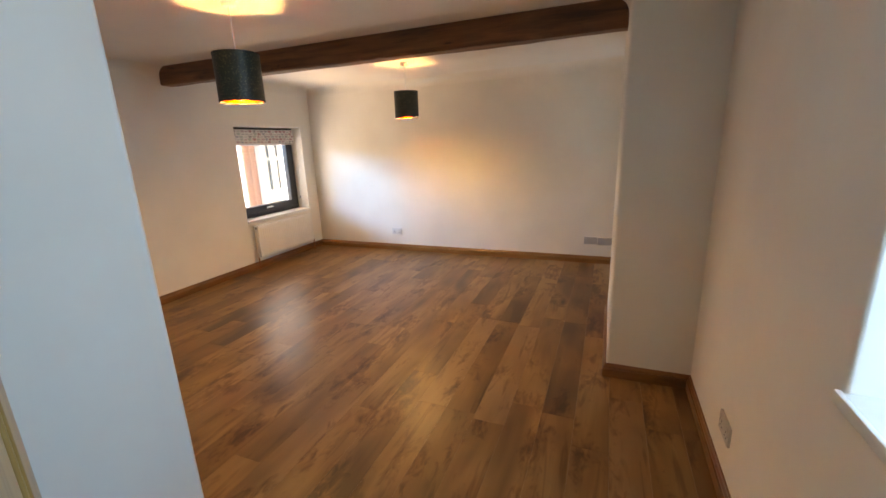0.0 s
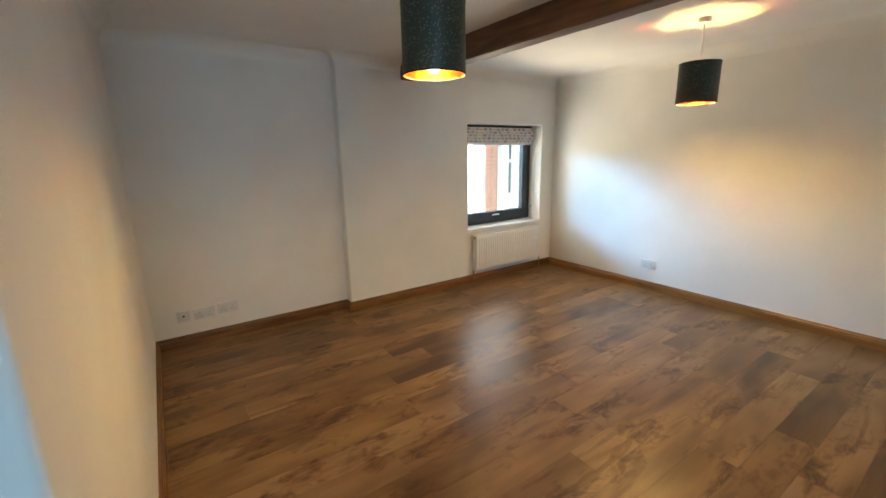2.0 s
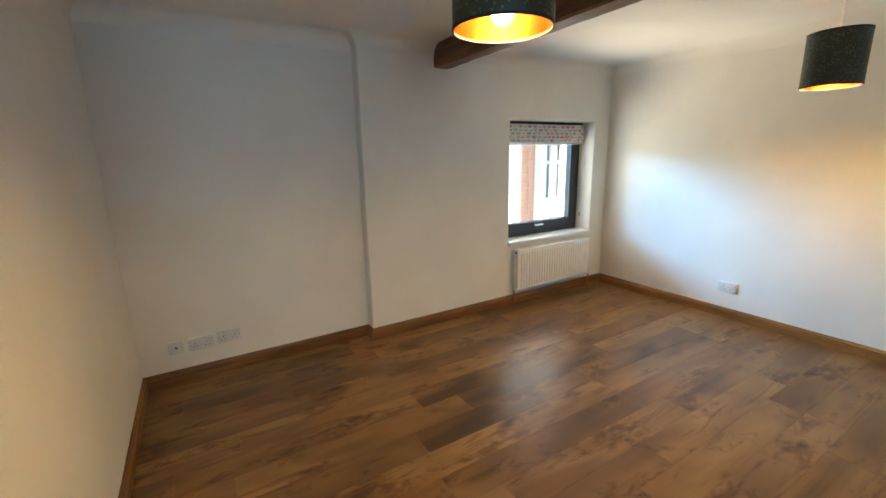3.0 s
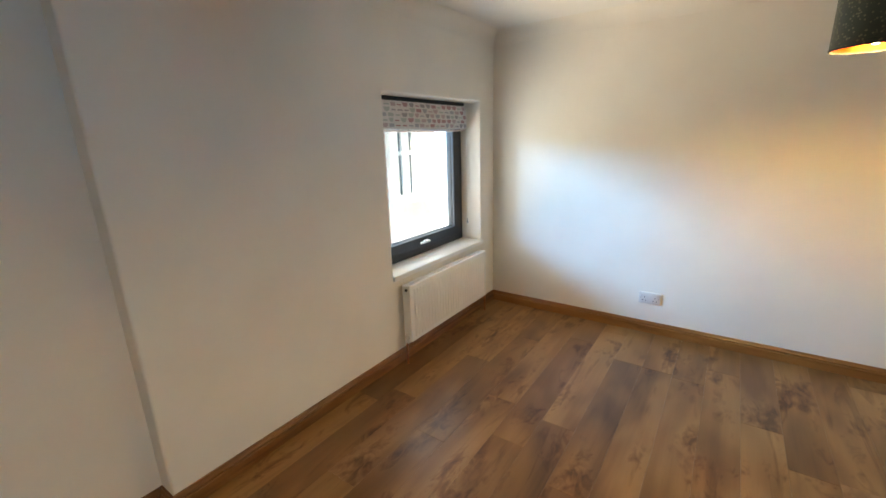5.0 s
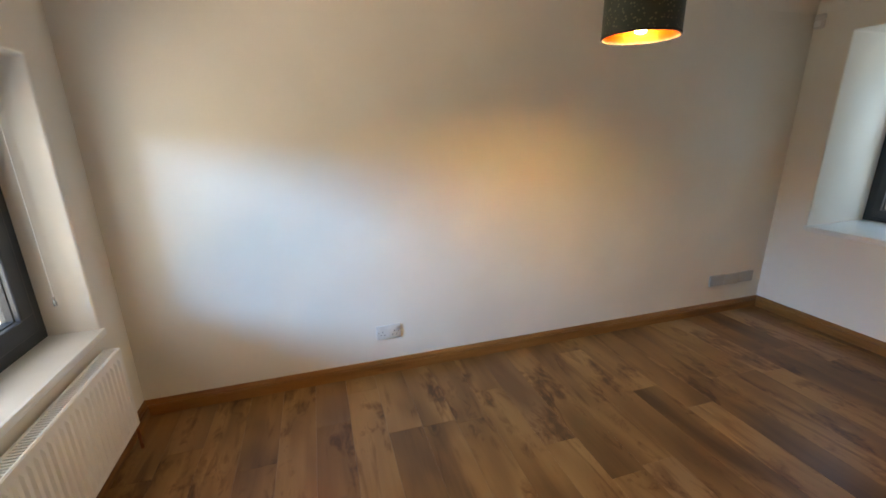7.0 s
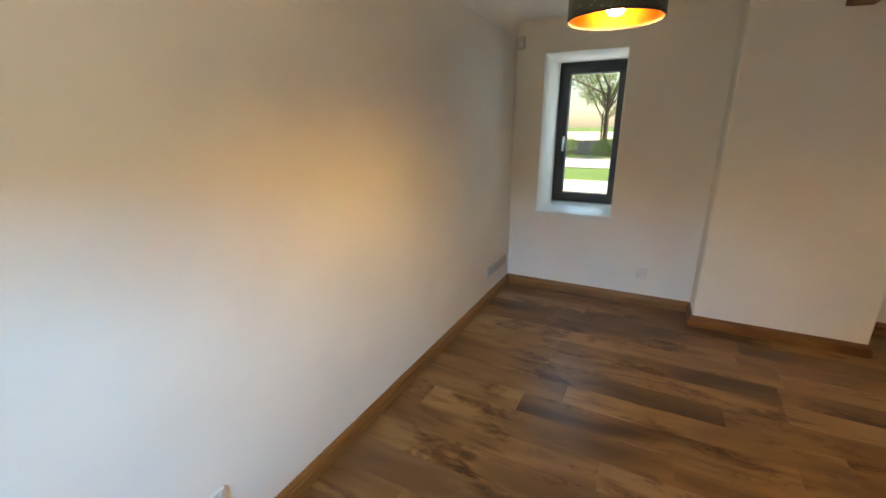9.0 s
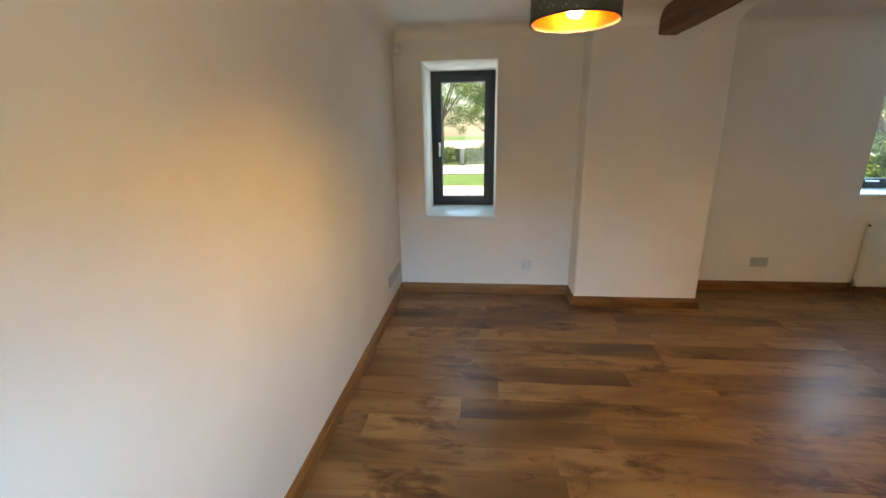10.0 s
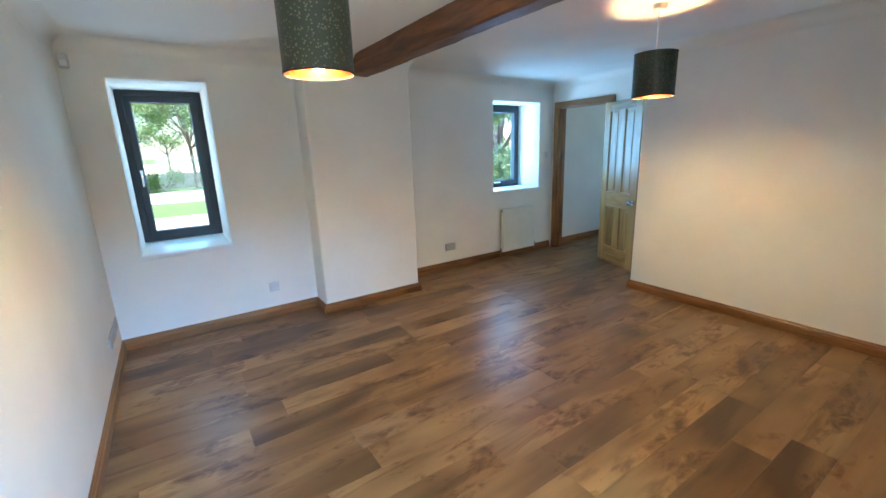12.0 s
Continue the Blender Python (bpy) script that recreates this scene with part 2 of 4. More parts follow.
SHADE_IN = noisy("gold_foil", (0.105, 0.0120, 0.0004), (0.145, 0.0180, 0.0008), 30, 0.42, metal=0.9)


def glow(name, color, strength):
    m, n, l, b = material(name)
    b.inputs["Base Color"].default_value = (*color, 1)
    b.inputs["Emission Color"].default_value = (*color, 1)
    b.inputs["Emission Strength"].default_value = strength
    return m


BULB = glow("lit_bulb", (1.0, 0.70, 0.27), BULB_STRENGTH)


# ---- mesh helpers ----
def mesh_of(bm, name, mat=None, smooth=False):
    me = bpy.data.meshes.new(name)
    bmesh.ops.recalc_face_normals(bm, faces=bm.faces)
    bm.to_mesh(me)
    bm.free()
    if mat:
        me.materials.append(mat)
    if smooth:
        me.shade_smooth()
        me.set_sharp_from_angle(angle=radians(35))
    return me


def part(name, bm, mat, parent=None, label="", smooth=False):
    ob = new(name, mesh_of(bm, name, mat, smooth))
    if parent:
        ob.parent = parent
    return tagged(ob, label)


def thing(name, m, label, category, group="", kind=""):
    ob = new(name)
    ob.empty_display_size = 0.1
    ob.matrix_world = m
    return tagged(ob, label, category, group, kind)


def box(bm, x0, x1, y0, y1, z0, z1, bevel=0.0, seg=2):
    r = bmesh.ops.create_cube(bm, size=1.0)
    vs = r["verts"]
    for v in vs:
        v.co = Vector(((x0 + x1) / 2 + v.co.x * (x1 - x0), (y0 + y1) / 2 + v.co.y * (y1 - y0), (z0 + z1) / 2 + v.co.z * (z1 - z0)))
    if bevel:
        es = list({e for v in vs for e in v.link_edges})
        bmesh.ops.bevel(bm, geom=es, offset=bevel, segments=seg, profile=0.5, affect="EDGES")
    return bm


def boxed(*a, **k):
    return box(bmesh.new(), *a, **k)


def tube(bm, p, q, r, n=14, r2=None):
    p, q = Vector(p), Vector(q)
    d = q - p
    m = Matrix.Translation((p + q) / 2) @ d.to_track_quat("Z", "Y").to_matrix().to_4x4()
    bmesh.ops.create_cone(bm, cap_ends=True, segments=n, radius1=r, radius2=r if r2 is None else r2, depth=d.length, matrix=m)
    return bm


def ball(bm, c, r, u=16, v=10, scale=(1, 1, 1)):
    bmesh.ops.create_uvsphere(bm, u_segments=u, v_segments=v, radius=r, matrix=Matrix.Translation(c) @ Matrix.Diagonal((*scale, 1)))
    return bm


def lathe(bm, prof, n=24):
    rings = [[bm.verts.new((r * math.cos(2 * math.pi * i / n), r * math.sin(2 * math.pi * i / n), z)) for i in range(n)] for r, z in prof]
    for a, b in zip(rings, rings[1:]):
        for i in range(n):
            bm.faces.new((a[i], a[(i + 1) % n], b[(i + 1) % n], b[i]))
    return bm


def ring(bm, x0, x1, z0, z1, w, y0, y1, bevel=0.004):
    """A rectangular frame of four bars."""
    box(bm, x0, x1, y0, y1, z0, z0 + w, bevel)
    box(bm, x0, x1, y0, y1, z1 - w, z1, bevel)
    box(bm, x0, x0 + w, y0 + 0.0005, y1 - 0.0005, z0 + w - 0.003, z1 - w + 0.003, bevel)
    box(bm, x1 - w, x1, y0 + 0.0005, y1 - 0.0005, z0 + w - 0.003, z1 - w + 0.003, bevel)
    return bm


def slab(name, x0, x1, y0, y1, z0, z1, mat, label, hole=None, along="x", soft=0.012, category="wall"):
    """A wall with thickness and, if given, one opening (a0, a1, z0, z1) through it; its arrises are softly rounded."""
    bm = bmesh.new()
    ua, ub = (x0, x1) if along == "x" else (y0, y1)
    us = [ua, hole[0], hole[1], ub] if hole else [ua, ub]
    zs = sorted({z0, z1, *((hole[2], hole[3]) if hole else ())})
    ta, tb = (y0, y1) if along == "x" else (x0, x1)
    full = lambda i, k: 0 <= i < len(us) - 1 and 0 <= k < len(zs) - 1 and not (hole and i == 1 and hole[2] <= zs[k] < hole[3])
    P = lambda u, t, z: bm.verts.new((u, t, z) if along == "x" else (t, u, z))
    for i in range(len(us) - 1):
        for k in range(len(zs) - 1):
            if not full(i, k):
                continue
            a, b, c, d = us[i], us[i + 1], zs[k], zs[k + 1]
            for t in (ta, tb):
                bm.faces.new([P(a, t, c), P(b, t, c), P(b, t, d), P(a, t, d)])
            for u, j in ((a, i - 1), (b, i + 1)):
                if not full(j, k):
                    bm.faces.new([P(u, ta, c), P(u, tb, c), P(u, tb, d), P(u, ta, d)])
            for z, j in ((c, k - 1), (d, k + 1)):
                if not full(i, j):
                    bm.faces.new([P(a, ta, z), P(b, ta, z), P(b, tb, z), P(a, tb, z)])
    bmesh.ops.remove_doubles(bm, verts=bm.verts, dist=1e-5)
    bmesh.ops.recalc_face_normals(bm, faces=bm.faces)
    es = [e for e in bm.edges if len(e.link_faces) == 2 and e.calc_face_angle(0) > 0.7]
    bmesh.ops.bevel(bm, geom=es, offset=soft, segments=3, profile=0.5, affect="EDGES")
    ob = part(name, bm, mat, smooth=True)
    return tagged(ob, label, category, kind="structure")


def mitred(path, closed):
    """For each straight run of a wall line: its two ends and, at each, the way out from the wall, mitred."""
    n = len(path)
    right = []
    for i in range(n if closed else n - 1):
        d = (Vector(path[(i + 1) % n]) - Vector(path[i])).normalized()
        right.append(Vector((d.y, -d.x)))
    m = []
    for i in range(n):
        a = right[i - 1] if (i > 0 or closed) else right[0]
        b = right[i % len(right)] if (i < len(right) or closed) else right[-1]
        s = a + b
        m.append(s / (s.dot(a)) if s.length > 1e-6 else a)
    return [(Vector(path[i]), m[i], Vector(path[(i + 1) % n]), m[(i + 1) % n]) for i in range(len(right))]


def moulding(bm, run, profile):
    p, mp, q, mq = run
    A = [bm.verts.new((*(p + mp * d), z)) for d, z in profile]
    B = [bm.verts.new((*(q + mq * d), z)) for d, z in profile]
    for i in range(len(profile)):
        j = (i + 1) % len(profile)
        bm.faces.new((A[i], A[j], B[j], B[i]))
    bm.faces.new(A)
    bm.faces.new(B[::-1])
    return bm


# ---- the plan ----
NORTH, SOUTH = 4.95, 0.717
WEST, WEST_IN, STEP = -4.04, -4.14, 2.23
EAST_N, PIER, EAST_S = 0.303, 0.042, 0.50
PIER_N, PIER_S = 3.425, 2.44
BLOCK, DOOR_Y = -1.257, -0.05
CEIL = 2.24
OUT_W, OUT_E = -4.36, 1.02
BASE, TOP = -0.35, 2.5

# ---- structure ----
slab("wall_north", OUT_W - 0.3, OUT_E + 0.3, NORTH, NORTH + 0.35, BASE, TOP, PLASTER, "white painted plaster wall with low sockets")
slab("wall_west", OUT_W, WEST, STEP, NORTH + 0.06, BASE, TOP, PLASTER, "white plaster wall with a small deep-set window", (3.615, 4.735, 0.598, 1.72), "y")
slab("wall_west_recess", OUT_W, WEST_IN, SOUTH - 0.2, STEP + 0.15, BASE, TOP, PLASTER, "shallow recessed stretch of white plaster wall", None, "y")
slab("wall_east_north", EAST_N, OUT_E, PIER_N - 0.05, NORTH + 0.06, BASE, TOP, PLASTER, "thick white plaster wall with a narrow window", (4.093, 4.71, 0.712, 2.0), "y")
slab("chimney_breast", PIER, OUT_E - 0.03, PIER_S, PIER_N, BASE, TOP, PLASTER, "white plastered pier that carries the beam", None, "y", 0.018, "pier")
slab("wall_east_south", EAST_S, OUT_E - 0.005, -2.45, PIER_S + 0.05, BASE, TOP, PLASTER, "thick white plaster wall with a window above a radiator", (0.20, 1.01, 0.872, 1.98), "y")
slab("wall_south", OUT_W, BLOCK, DOOR_Y - 0.12, SOUTH, BASE, TOP, PLASTER, "plain white plaster wall with a rounded outer corner", None, "x", 0.018)
slab("wall_door", BLOCK - 0.08, EAST_S + 0.06, DOOR_Y - 0.115, DOOR_Y, BASE, TOP, PLASTER, "white plaster partition with the doorway", (-0.385, 0.40, BASE - 0.0, 1.925), "x", 0.004)
# its opening is out of view, cut only to let light into the hall
slab("wall_hall_west", BLOCK - 0.35, BLOCK - 0.15, -2.45, DOOR_Y - 0.11, BASE, TOP, PLASTER, "plain white hall wall with an unseen opening added for light", (-1.9, -1.1, 0.95, 1.95), "y")
slab("wall_hall_south", BLOCK - 0.35, EAST_S + 0.06, -2.6, -2.4, BASE, TOP, PLASTER, "plain white end wall of the hall")

bm = boxed(OUT_W + 0.03, OUT_E - 0.06, -2.5, NORTH + 0.05, CEIL, CEIL + 0.18)
tagged(part("ceiling", bm, CEILING), "smooth white painted ceiling", "ceiling", kind="structure")
bm = boxed(OUT_W - 0.25, OUT_E + 0.25, -2.7, NORTH + 0.4, TOP + 0.004, TOP + 0.2)
tagged(part("roof", bm, SUBFLOOR), "plain roof slab over the room", "roof", kind="structure")

ROOM = [(BLOCK, DOOR_Y), (BLOCK, SOUTH), (WEST_IN, SOUTH), (WEST_IN, STEP), (WEST, STEP), (WEST, NORTH), (EAST_N, NORTH),
        (EAST_N, PIER_N), (PIER, PIER_N), (PIER, PIER_S), (EAST_S, PIER_S), (EAST_S, DOOR_Y)]
COVE_R = 0.095
COVE = [(-0.004, CEIL - COVE_R - 0.004)] + [(0.001 + COVE_R * (1 - math.cos(math.pi / 2 * i / 10)), CEIL - COVE_R - 0.001 + COVE_R * math.sin(math.pi / 2 * i / 10)) for i in range(11)] + [(COVE_R + 0.001, CEIL + 0.01), (-0.004, CEIL + 0.01)]
for run in mitred(ROOM, True):
    ob = part("coving", moulding(bmesh.new(), run, COVE), PLASTER, smooth=True)
    tagged(ob, "white concave plaster coving under the ceiling", "coving", "coving round the room", "structure")

SKIRT = [(0.0, -0.01), (0.020, -0.01), (0.020, 0.051), (0.0185, 0.0535), (0.0135, 0.0545), (0.0135, 0.059), (0.0165, 0.062), (0.0155, 0.067), (0.0105, 0.073), (0.0075, 0.079), (0.0075, 0.083), (0.005, 0.086), (0.0, 0.086)]
SK_PATH = [(-0.448, DOOR_Y)] + ROOM[:-1] + [(EAST_S, DOOR_Y + 0.02)]
SK_RUNS = []
for p, mp, q, mq in mitred(SK_PATH, False):
    out = Vector((q - p).normalized()).yx * Vector((1, -1))
    joints = [p + (q - p) * ((x - p.x) / (q.x - p.x)) for x in (-3.056, -2.122)] if p.y == q.y == NORTH else []
    ends = [(p, mp)] + [(j, out) for j in joints] + [(q, mq)]
    SK_RUNS += [(a[0], a[1], b[0], b[1]) for a, b in zip(ends, ends[1:])]
for run in SK_RUNS:
    d = run[2] - run[0]
    ob = part("baseboard", moulding(bmesh.new(), run, SKIRT), SKIRT_X if abs(d.x) > abs(d.y) else SKIRT_Y)
    tagged(ob, "orange-brown stained pine baseboard with a moulded top", "baseboard", "baseboards round the room", "structure")
for run in mitred([(EAST_S, DOOR_Y - 0.13), (EAST_S, -2.4), (BLOCK - 0.15, -2.4)], False):
    d = run[2] - run[0]
    ob = part("baseboard", moulding(bmesh.new(), run, SKIRT), SKIRT_X if abs(d.x) > abs(d.y) else SKIRT_Y)
    tagged(ob, "stained pine baseboard of the hall", "baseboard", "baseboards of the hall", "structure")


# ---- ceiling beam ----
def beam():
    bm = bmesh.new()
    n = 90
    x0, x1, y0, y1, z0, z1 = WEST - 0.06, PIER + 0.08, 2.848, 2.978, 2.073, CEIL + 0.03
    rings = []
    for i in range(n + 1):
        x = x0 + (x1 - x0) * i / n
        w = lambda k, s=1.0: noise.noise((x * 1.7 * s, k * 7.3, 0.4)) * 0.006 + noise.noise((x * 11 * s, k * 3.1, 2.0)) * 0.003
        c = 0.010 + 0.010 * max(0, noise.noise((x * 5, 9.0, 1.0)))
        d = 0.008 + 0.008 * max(0, noise.noise((x * 6, 4.0, 3.0)))
        pts = [(y0 + w(1), z1), (y0 + w(2), z0 + c), (y0 + d + w(2), z0 + w(3)), (y1 - c + w(4), z0 + w(5)), (y1 + w(4), z0 + d), (y1 + w(6), z1)]
        rings.append([bm.verts.new((x, y, z)) for y, z in pts])
    for a, b in zip(rings, rings[1:]):
        for j in range(6):
            bm.faces.new((a[j], a[(j + 1) % 6], b[(j + 1) % 6], b[j]))
    bm.faces.new(rings[0])
    bm.faces.new(rings[-1][::-1])
    ob = part("ceiling_beam", bm, BEAM_WOOD)
    return tagged(ob, "dark brown rough-sawn timber beam across the ceiling", "beam", kind="structure")


beam()


# ---- windows ----
def window(name, m, w, h, depth, label, handle_side, sill_nose, bar=0.055, sash=0.05):
    """Local x along the width, y into the room from the frame's inner face, z up from the opening's foot."""
    root = thing(name, m, label, "window", kind="structure")
    part("window_frame", ring(bmesh.new(), -0.004, w + 0.004, -0.004, h + 0.004, bar, -0.07, 0.0), ANTHRACITE, root, "dark anthracite outer frame")
    s = part("sash", ring(bmesh.new(), bar - 0.006, w - bar + 0.006, bar - 0.006, h - bar + 0.006, sash, -0.055, 0.016, 0.006), ANTHRACITE, root, "dark anthracite opening sash")
    g = bar + sash - 0.01
    part("gasket", ring(bmesh.new(), g, w - g, g, h - g, 0.008, -0.034, -0.006, 0.002), GASKET, s)
    part("pane", boxed(g + 0.003, w - g - 0.003, -0.024, -0.020, g + 0.003, h - g - 0.003), GLASS, s, "clear glass pane").visible_shadow = False
    hb = bmesh.new()
    if handle_side == "bottom":
        hx, hz = w * 0.5, bar + sash * 0.5 - 0.002
        box(hb, hx - 0.03, hx + 0.03, 0.016, 0.026, hz - 0.011, hz + 0.011, 0.004)
        tube(hb, (hx - 0.01, 0.02, hz), (hx - 0.01, 0.05, hz), 0.007)
        box(hb, hx - 0.02, hx + 0.10, 0.043, 0.056, hz - 0.008, hz + 0.010, 0.005)
    else:
        hx, hz = (bar + sash * 0.5 if handle_side == "low" else w - bar - sash * 0.5), h * 0.47
        box(hb, hx - 0.011, hx + 0.011, 0.016, 0.026, hz - 0.03, hz + 0.03, 0.004)
        tube(hb, (hx, 0.02, hz + 0.01), (hx, 0.05, hz + 0.01), 0.007)
        box(hb, hx - 0.009, hx + 0.009, 0.043, 0.056, hz - 0.11, hz + 0.02, 0.005)
    part("handle", hb, CHROME, s, "satin chrome espagnolette handle", True)
    sb = boxed(0.001, w - 0.001, 0.001, depth + 0.004, -0.03, 0.010, 0.003)
    box(sb, -0.012, w + 0.012, depth + 0.001, depth + sill_nose, -0.022, 0.010, 0.005)
    part("window_sill", sb, WHITE_GLOSS, root, "white painted sill board with a nosing", True)
    return root


window("window_1", pose(-4.228, 4.735, 0.598, 0, 0, -90), 1.12, 1.122, 0.188, "dark-framed window with a raised patterned blind", "bottom", 0.018, 0.068, 0.078)
window("window_2", pose(0.905, 4.093, 0.712, 0, 0, 90), 0.617, 1.288, 0.602, "narrow dark-framed casement in a deep white reveal", "high", 0.016, 0.052, 0.052)
window("window_3", pose(0.905, 0.20, 0.872, 0, 0, 90), 0.81, 1.108, 0.405, "dark-framed window in a deep white reveal", "bottom", 0.016, 0.052, 0.052)


# ---- roman blind ----
def motif_material():
    m, n, l, b = material("printed_motifs")
    g = n.new("ShaderNodeNewGeometry")
    r = ramp(n, [(0.0, (0.46, 0.27, 0.27)), (0.22, (0.36, 0.34, 0.33)), (0.42, (0.45, 0.48, 0.43)), (0.64, (0.52, 0.40, 0.39)), (0.82, (0.40, 0.40, 0.41))])
    r.color_ramp.interpolation = "CONSTANT"
    l.new(g.outputs["Random Per Island"], r.inputs["Fac"])
    l.new(r.outputs["Color"], b.inputs["Base Color"])
    b.inputs["Roughness"].default_value = 0.9
    return m


def blind():
    linen = noisy("pale_linen", (0.66, 0.62, 0.585), (0.74, 0.70, 0.665), 40, 0.9, bump=0.2, bump_scale=400)
    rng = random.Random(4)
    root = thing("roman_blind", pose(-4.205, 4.718, 1.520, 0, 0, -90), "raised roman blind with a printed cup pattern in pink and grey", "blind")
    w, h = 1.09, 0.172
    front = [(0.0, h), (0.030, h), (0.036, h - 0.03), (0.040, h - 0.06), (0.044, h - 0.10), (0.046, 0.02), (0.040, 0.003), (0.028, -0.004), (0.012, 0.0), (0.0, 0.01)]
    bm = bmesh.new()
    n = 48
    rows = []
    for i in range(n + 1):
        x = w * i / n
        k = noise.noise((x * 4, 1.3, 0)) * 0.005
        sag = -0.006 * math.sin(math.pi * i / n)
        rows.append([bm.verts.new((x, y + (k if y > 0.02 else 0), z + (sag + k * 0.8 if z < 0.05 else 0))) for y, z in front])
    for a, b in zip(rows, rows[1:]):
        for j in range(len(front)):
            jj = (j + 1) % len(front)
            bm.faces.new((a[j], a[jj], b[jj], b[j]))
    bm.faces.new(rows[0])
    bm.faces.new(rows[-1][::-1])
    cloth = part("fabric", bm, linen, root, smooth=True)
    fold = bmesh.new()
    loops = []
    for i in range(37):
        u = i / 36
        z = -0.012 - 0.006 * math.sin(math.pi * u) + noise.noise((u * 9, 5.0, 0)) * 0.002
        loops.append([fold.verts.new((w * u, y, z + dz)) for y, dz in ((0.008, 0.006), (0.034, 0.006), (0.036, 0.001), (0.026, -0.002), (0.027, -0.006), (0.008, -0.006))])
    for p, q in zip(loops, loops[1:]):
        for j in range(6):
            fold.faces.new((p[j], p[(j + 1) % 6], q[(j + 1) % 6], q[j]))
    fold.faces.new(loops[0])
    fold.faces.new(loops[-1][::-1])
    part("folded_hem", fold, noisy("hem_linen", (0.60, 0.50, 0.46), (0.70, 0.60, 0.56), 60, 0.9), root, "pinkish folded hem", True)
    bm = bmesh.new()

    def at(u, v):
        y = float(np.interp(h - v, (0, 0.03, 0.06, 0.10, h - 0.02, h), (0.030, 0.036, 0.040, 0.044, 0.046, 0.044))) + 0.0016 + noise.noise((u * 4, 1.3, 0)) * 0.005
        return bm.verts.new((u, y, v))

    row, z = 0, 0.006
    while z < h - 0.020:
        x = 0.010 + (0.030 if row % 2 else 0)
        while x < w - 0.062:
            kind = rng.random()
            ww = rng.uniform(0.042, 0.060)
            if kind < 0.45:
                pts = [(0, 0.027), (0.05, 0.013), (0.2, 0.004), (0.38, 0.0), (0.62, 0.0), (0.8, 0.004), (0.95, 0.013), (1, 0.027)]
                bm.faces.new([at(x + a * ww, min(z + b, h - 0.002)) for a, b in pts])
            elif kind < 0.75:
                bm.faces.new([at(x + a * ww, min(z + b, h - 0.002)) for a, b in ((0.05, 0.003), (0.93, 0.002), (1.0, 0.013), (0.95, 0.025), (0.05, 0.024), (0.0, 0.013))])
            else:
                bm.faces.new([at(x + a * ww, min(z + b, h - 0.002)) for a, b in ((0, 0.007), (1, 0.007), (0.9, 0.016), (0.1, 0.016))])
            x += ww + rng.uniform(0.009, 0.016)
        z += 0.0325
        row += 1
    tagged(part("printed_pattern", bm, motif_material(), cloth, "pink, grey and green printed cups"), kind="stuff")
    # near-black strip that paints in the shade of the gap over the blind
    part("gap_shade_strip", boxed(0.0, w + 0.006, -0.004, 0.024, h + 0.0005, h + 0.026, 0.002), GASKET, root, "dark strip painted for the shaded gap above the blind")
    cord = tube(bmesh.new(), (0.012, 0.048, h), (0.014, 0.052, -0.74), 0.0018, 8)
    cord = part("cord", cord, WHITE_GLOSS, root, "thin white pull cord")
    t = lathe(bmesh.new(), [(0.0005, 0.03), (0.004, 0.028), (0.0045, 0.012), (0.007, 0.004), (0.006, -0.012), (0.0005, -0.014)], 12)
    bmesh.ops.translate(t, verts=t.verts, vec=(0.014, 0.052, -0.76))
    part("acorn", t, CHROME, cord, "small cord acorn", True)


blind()


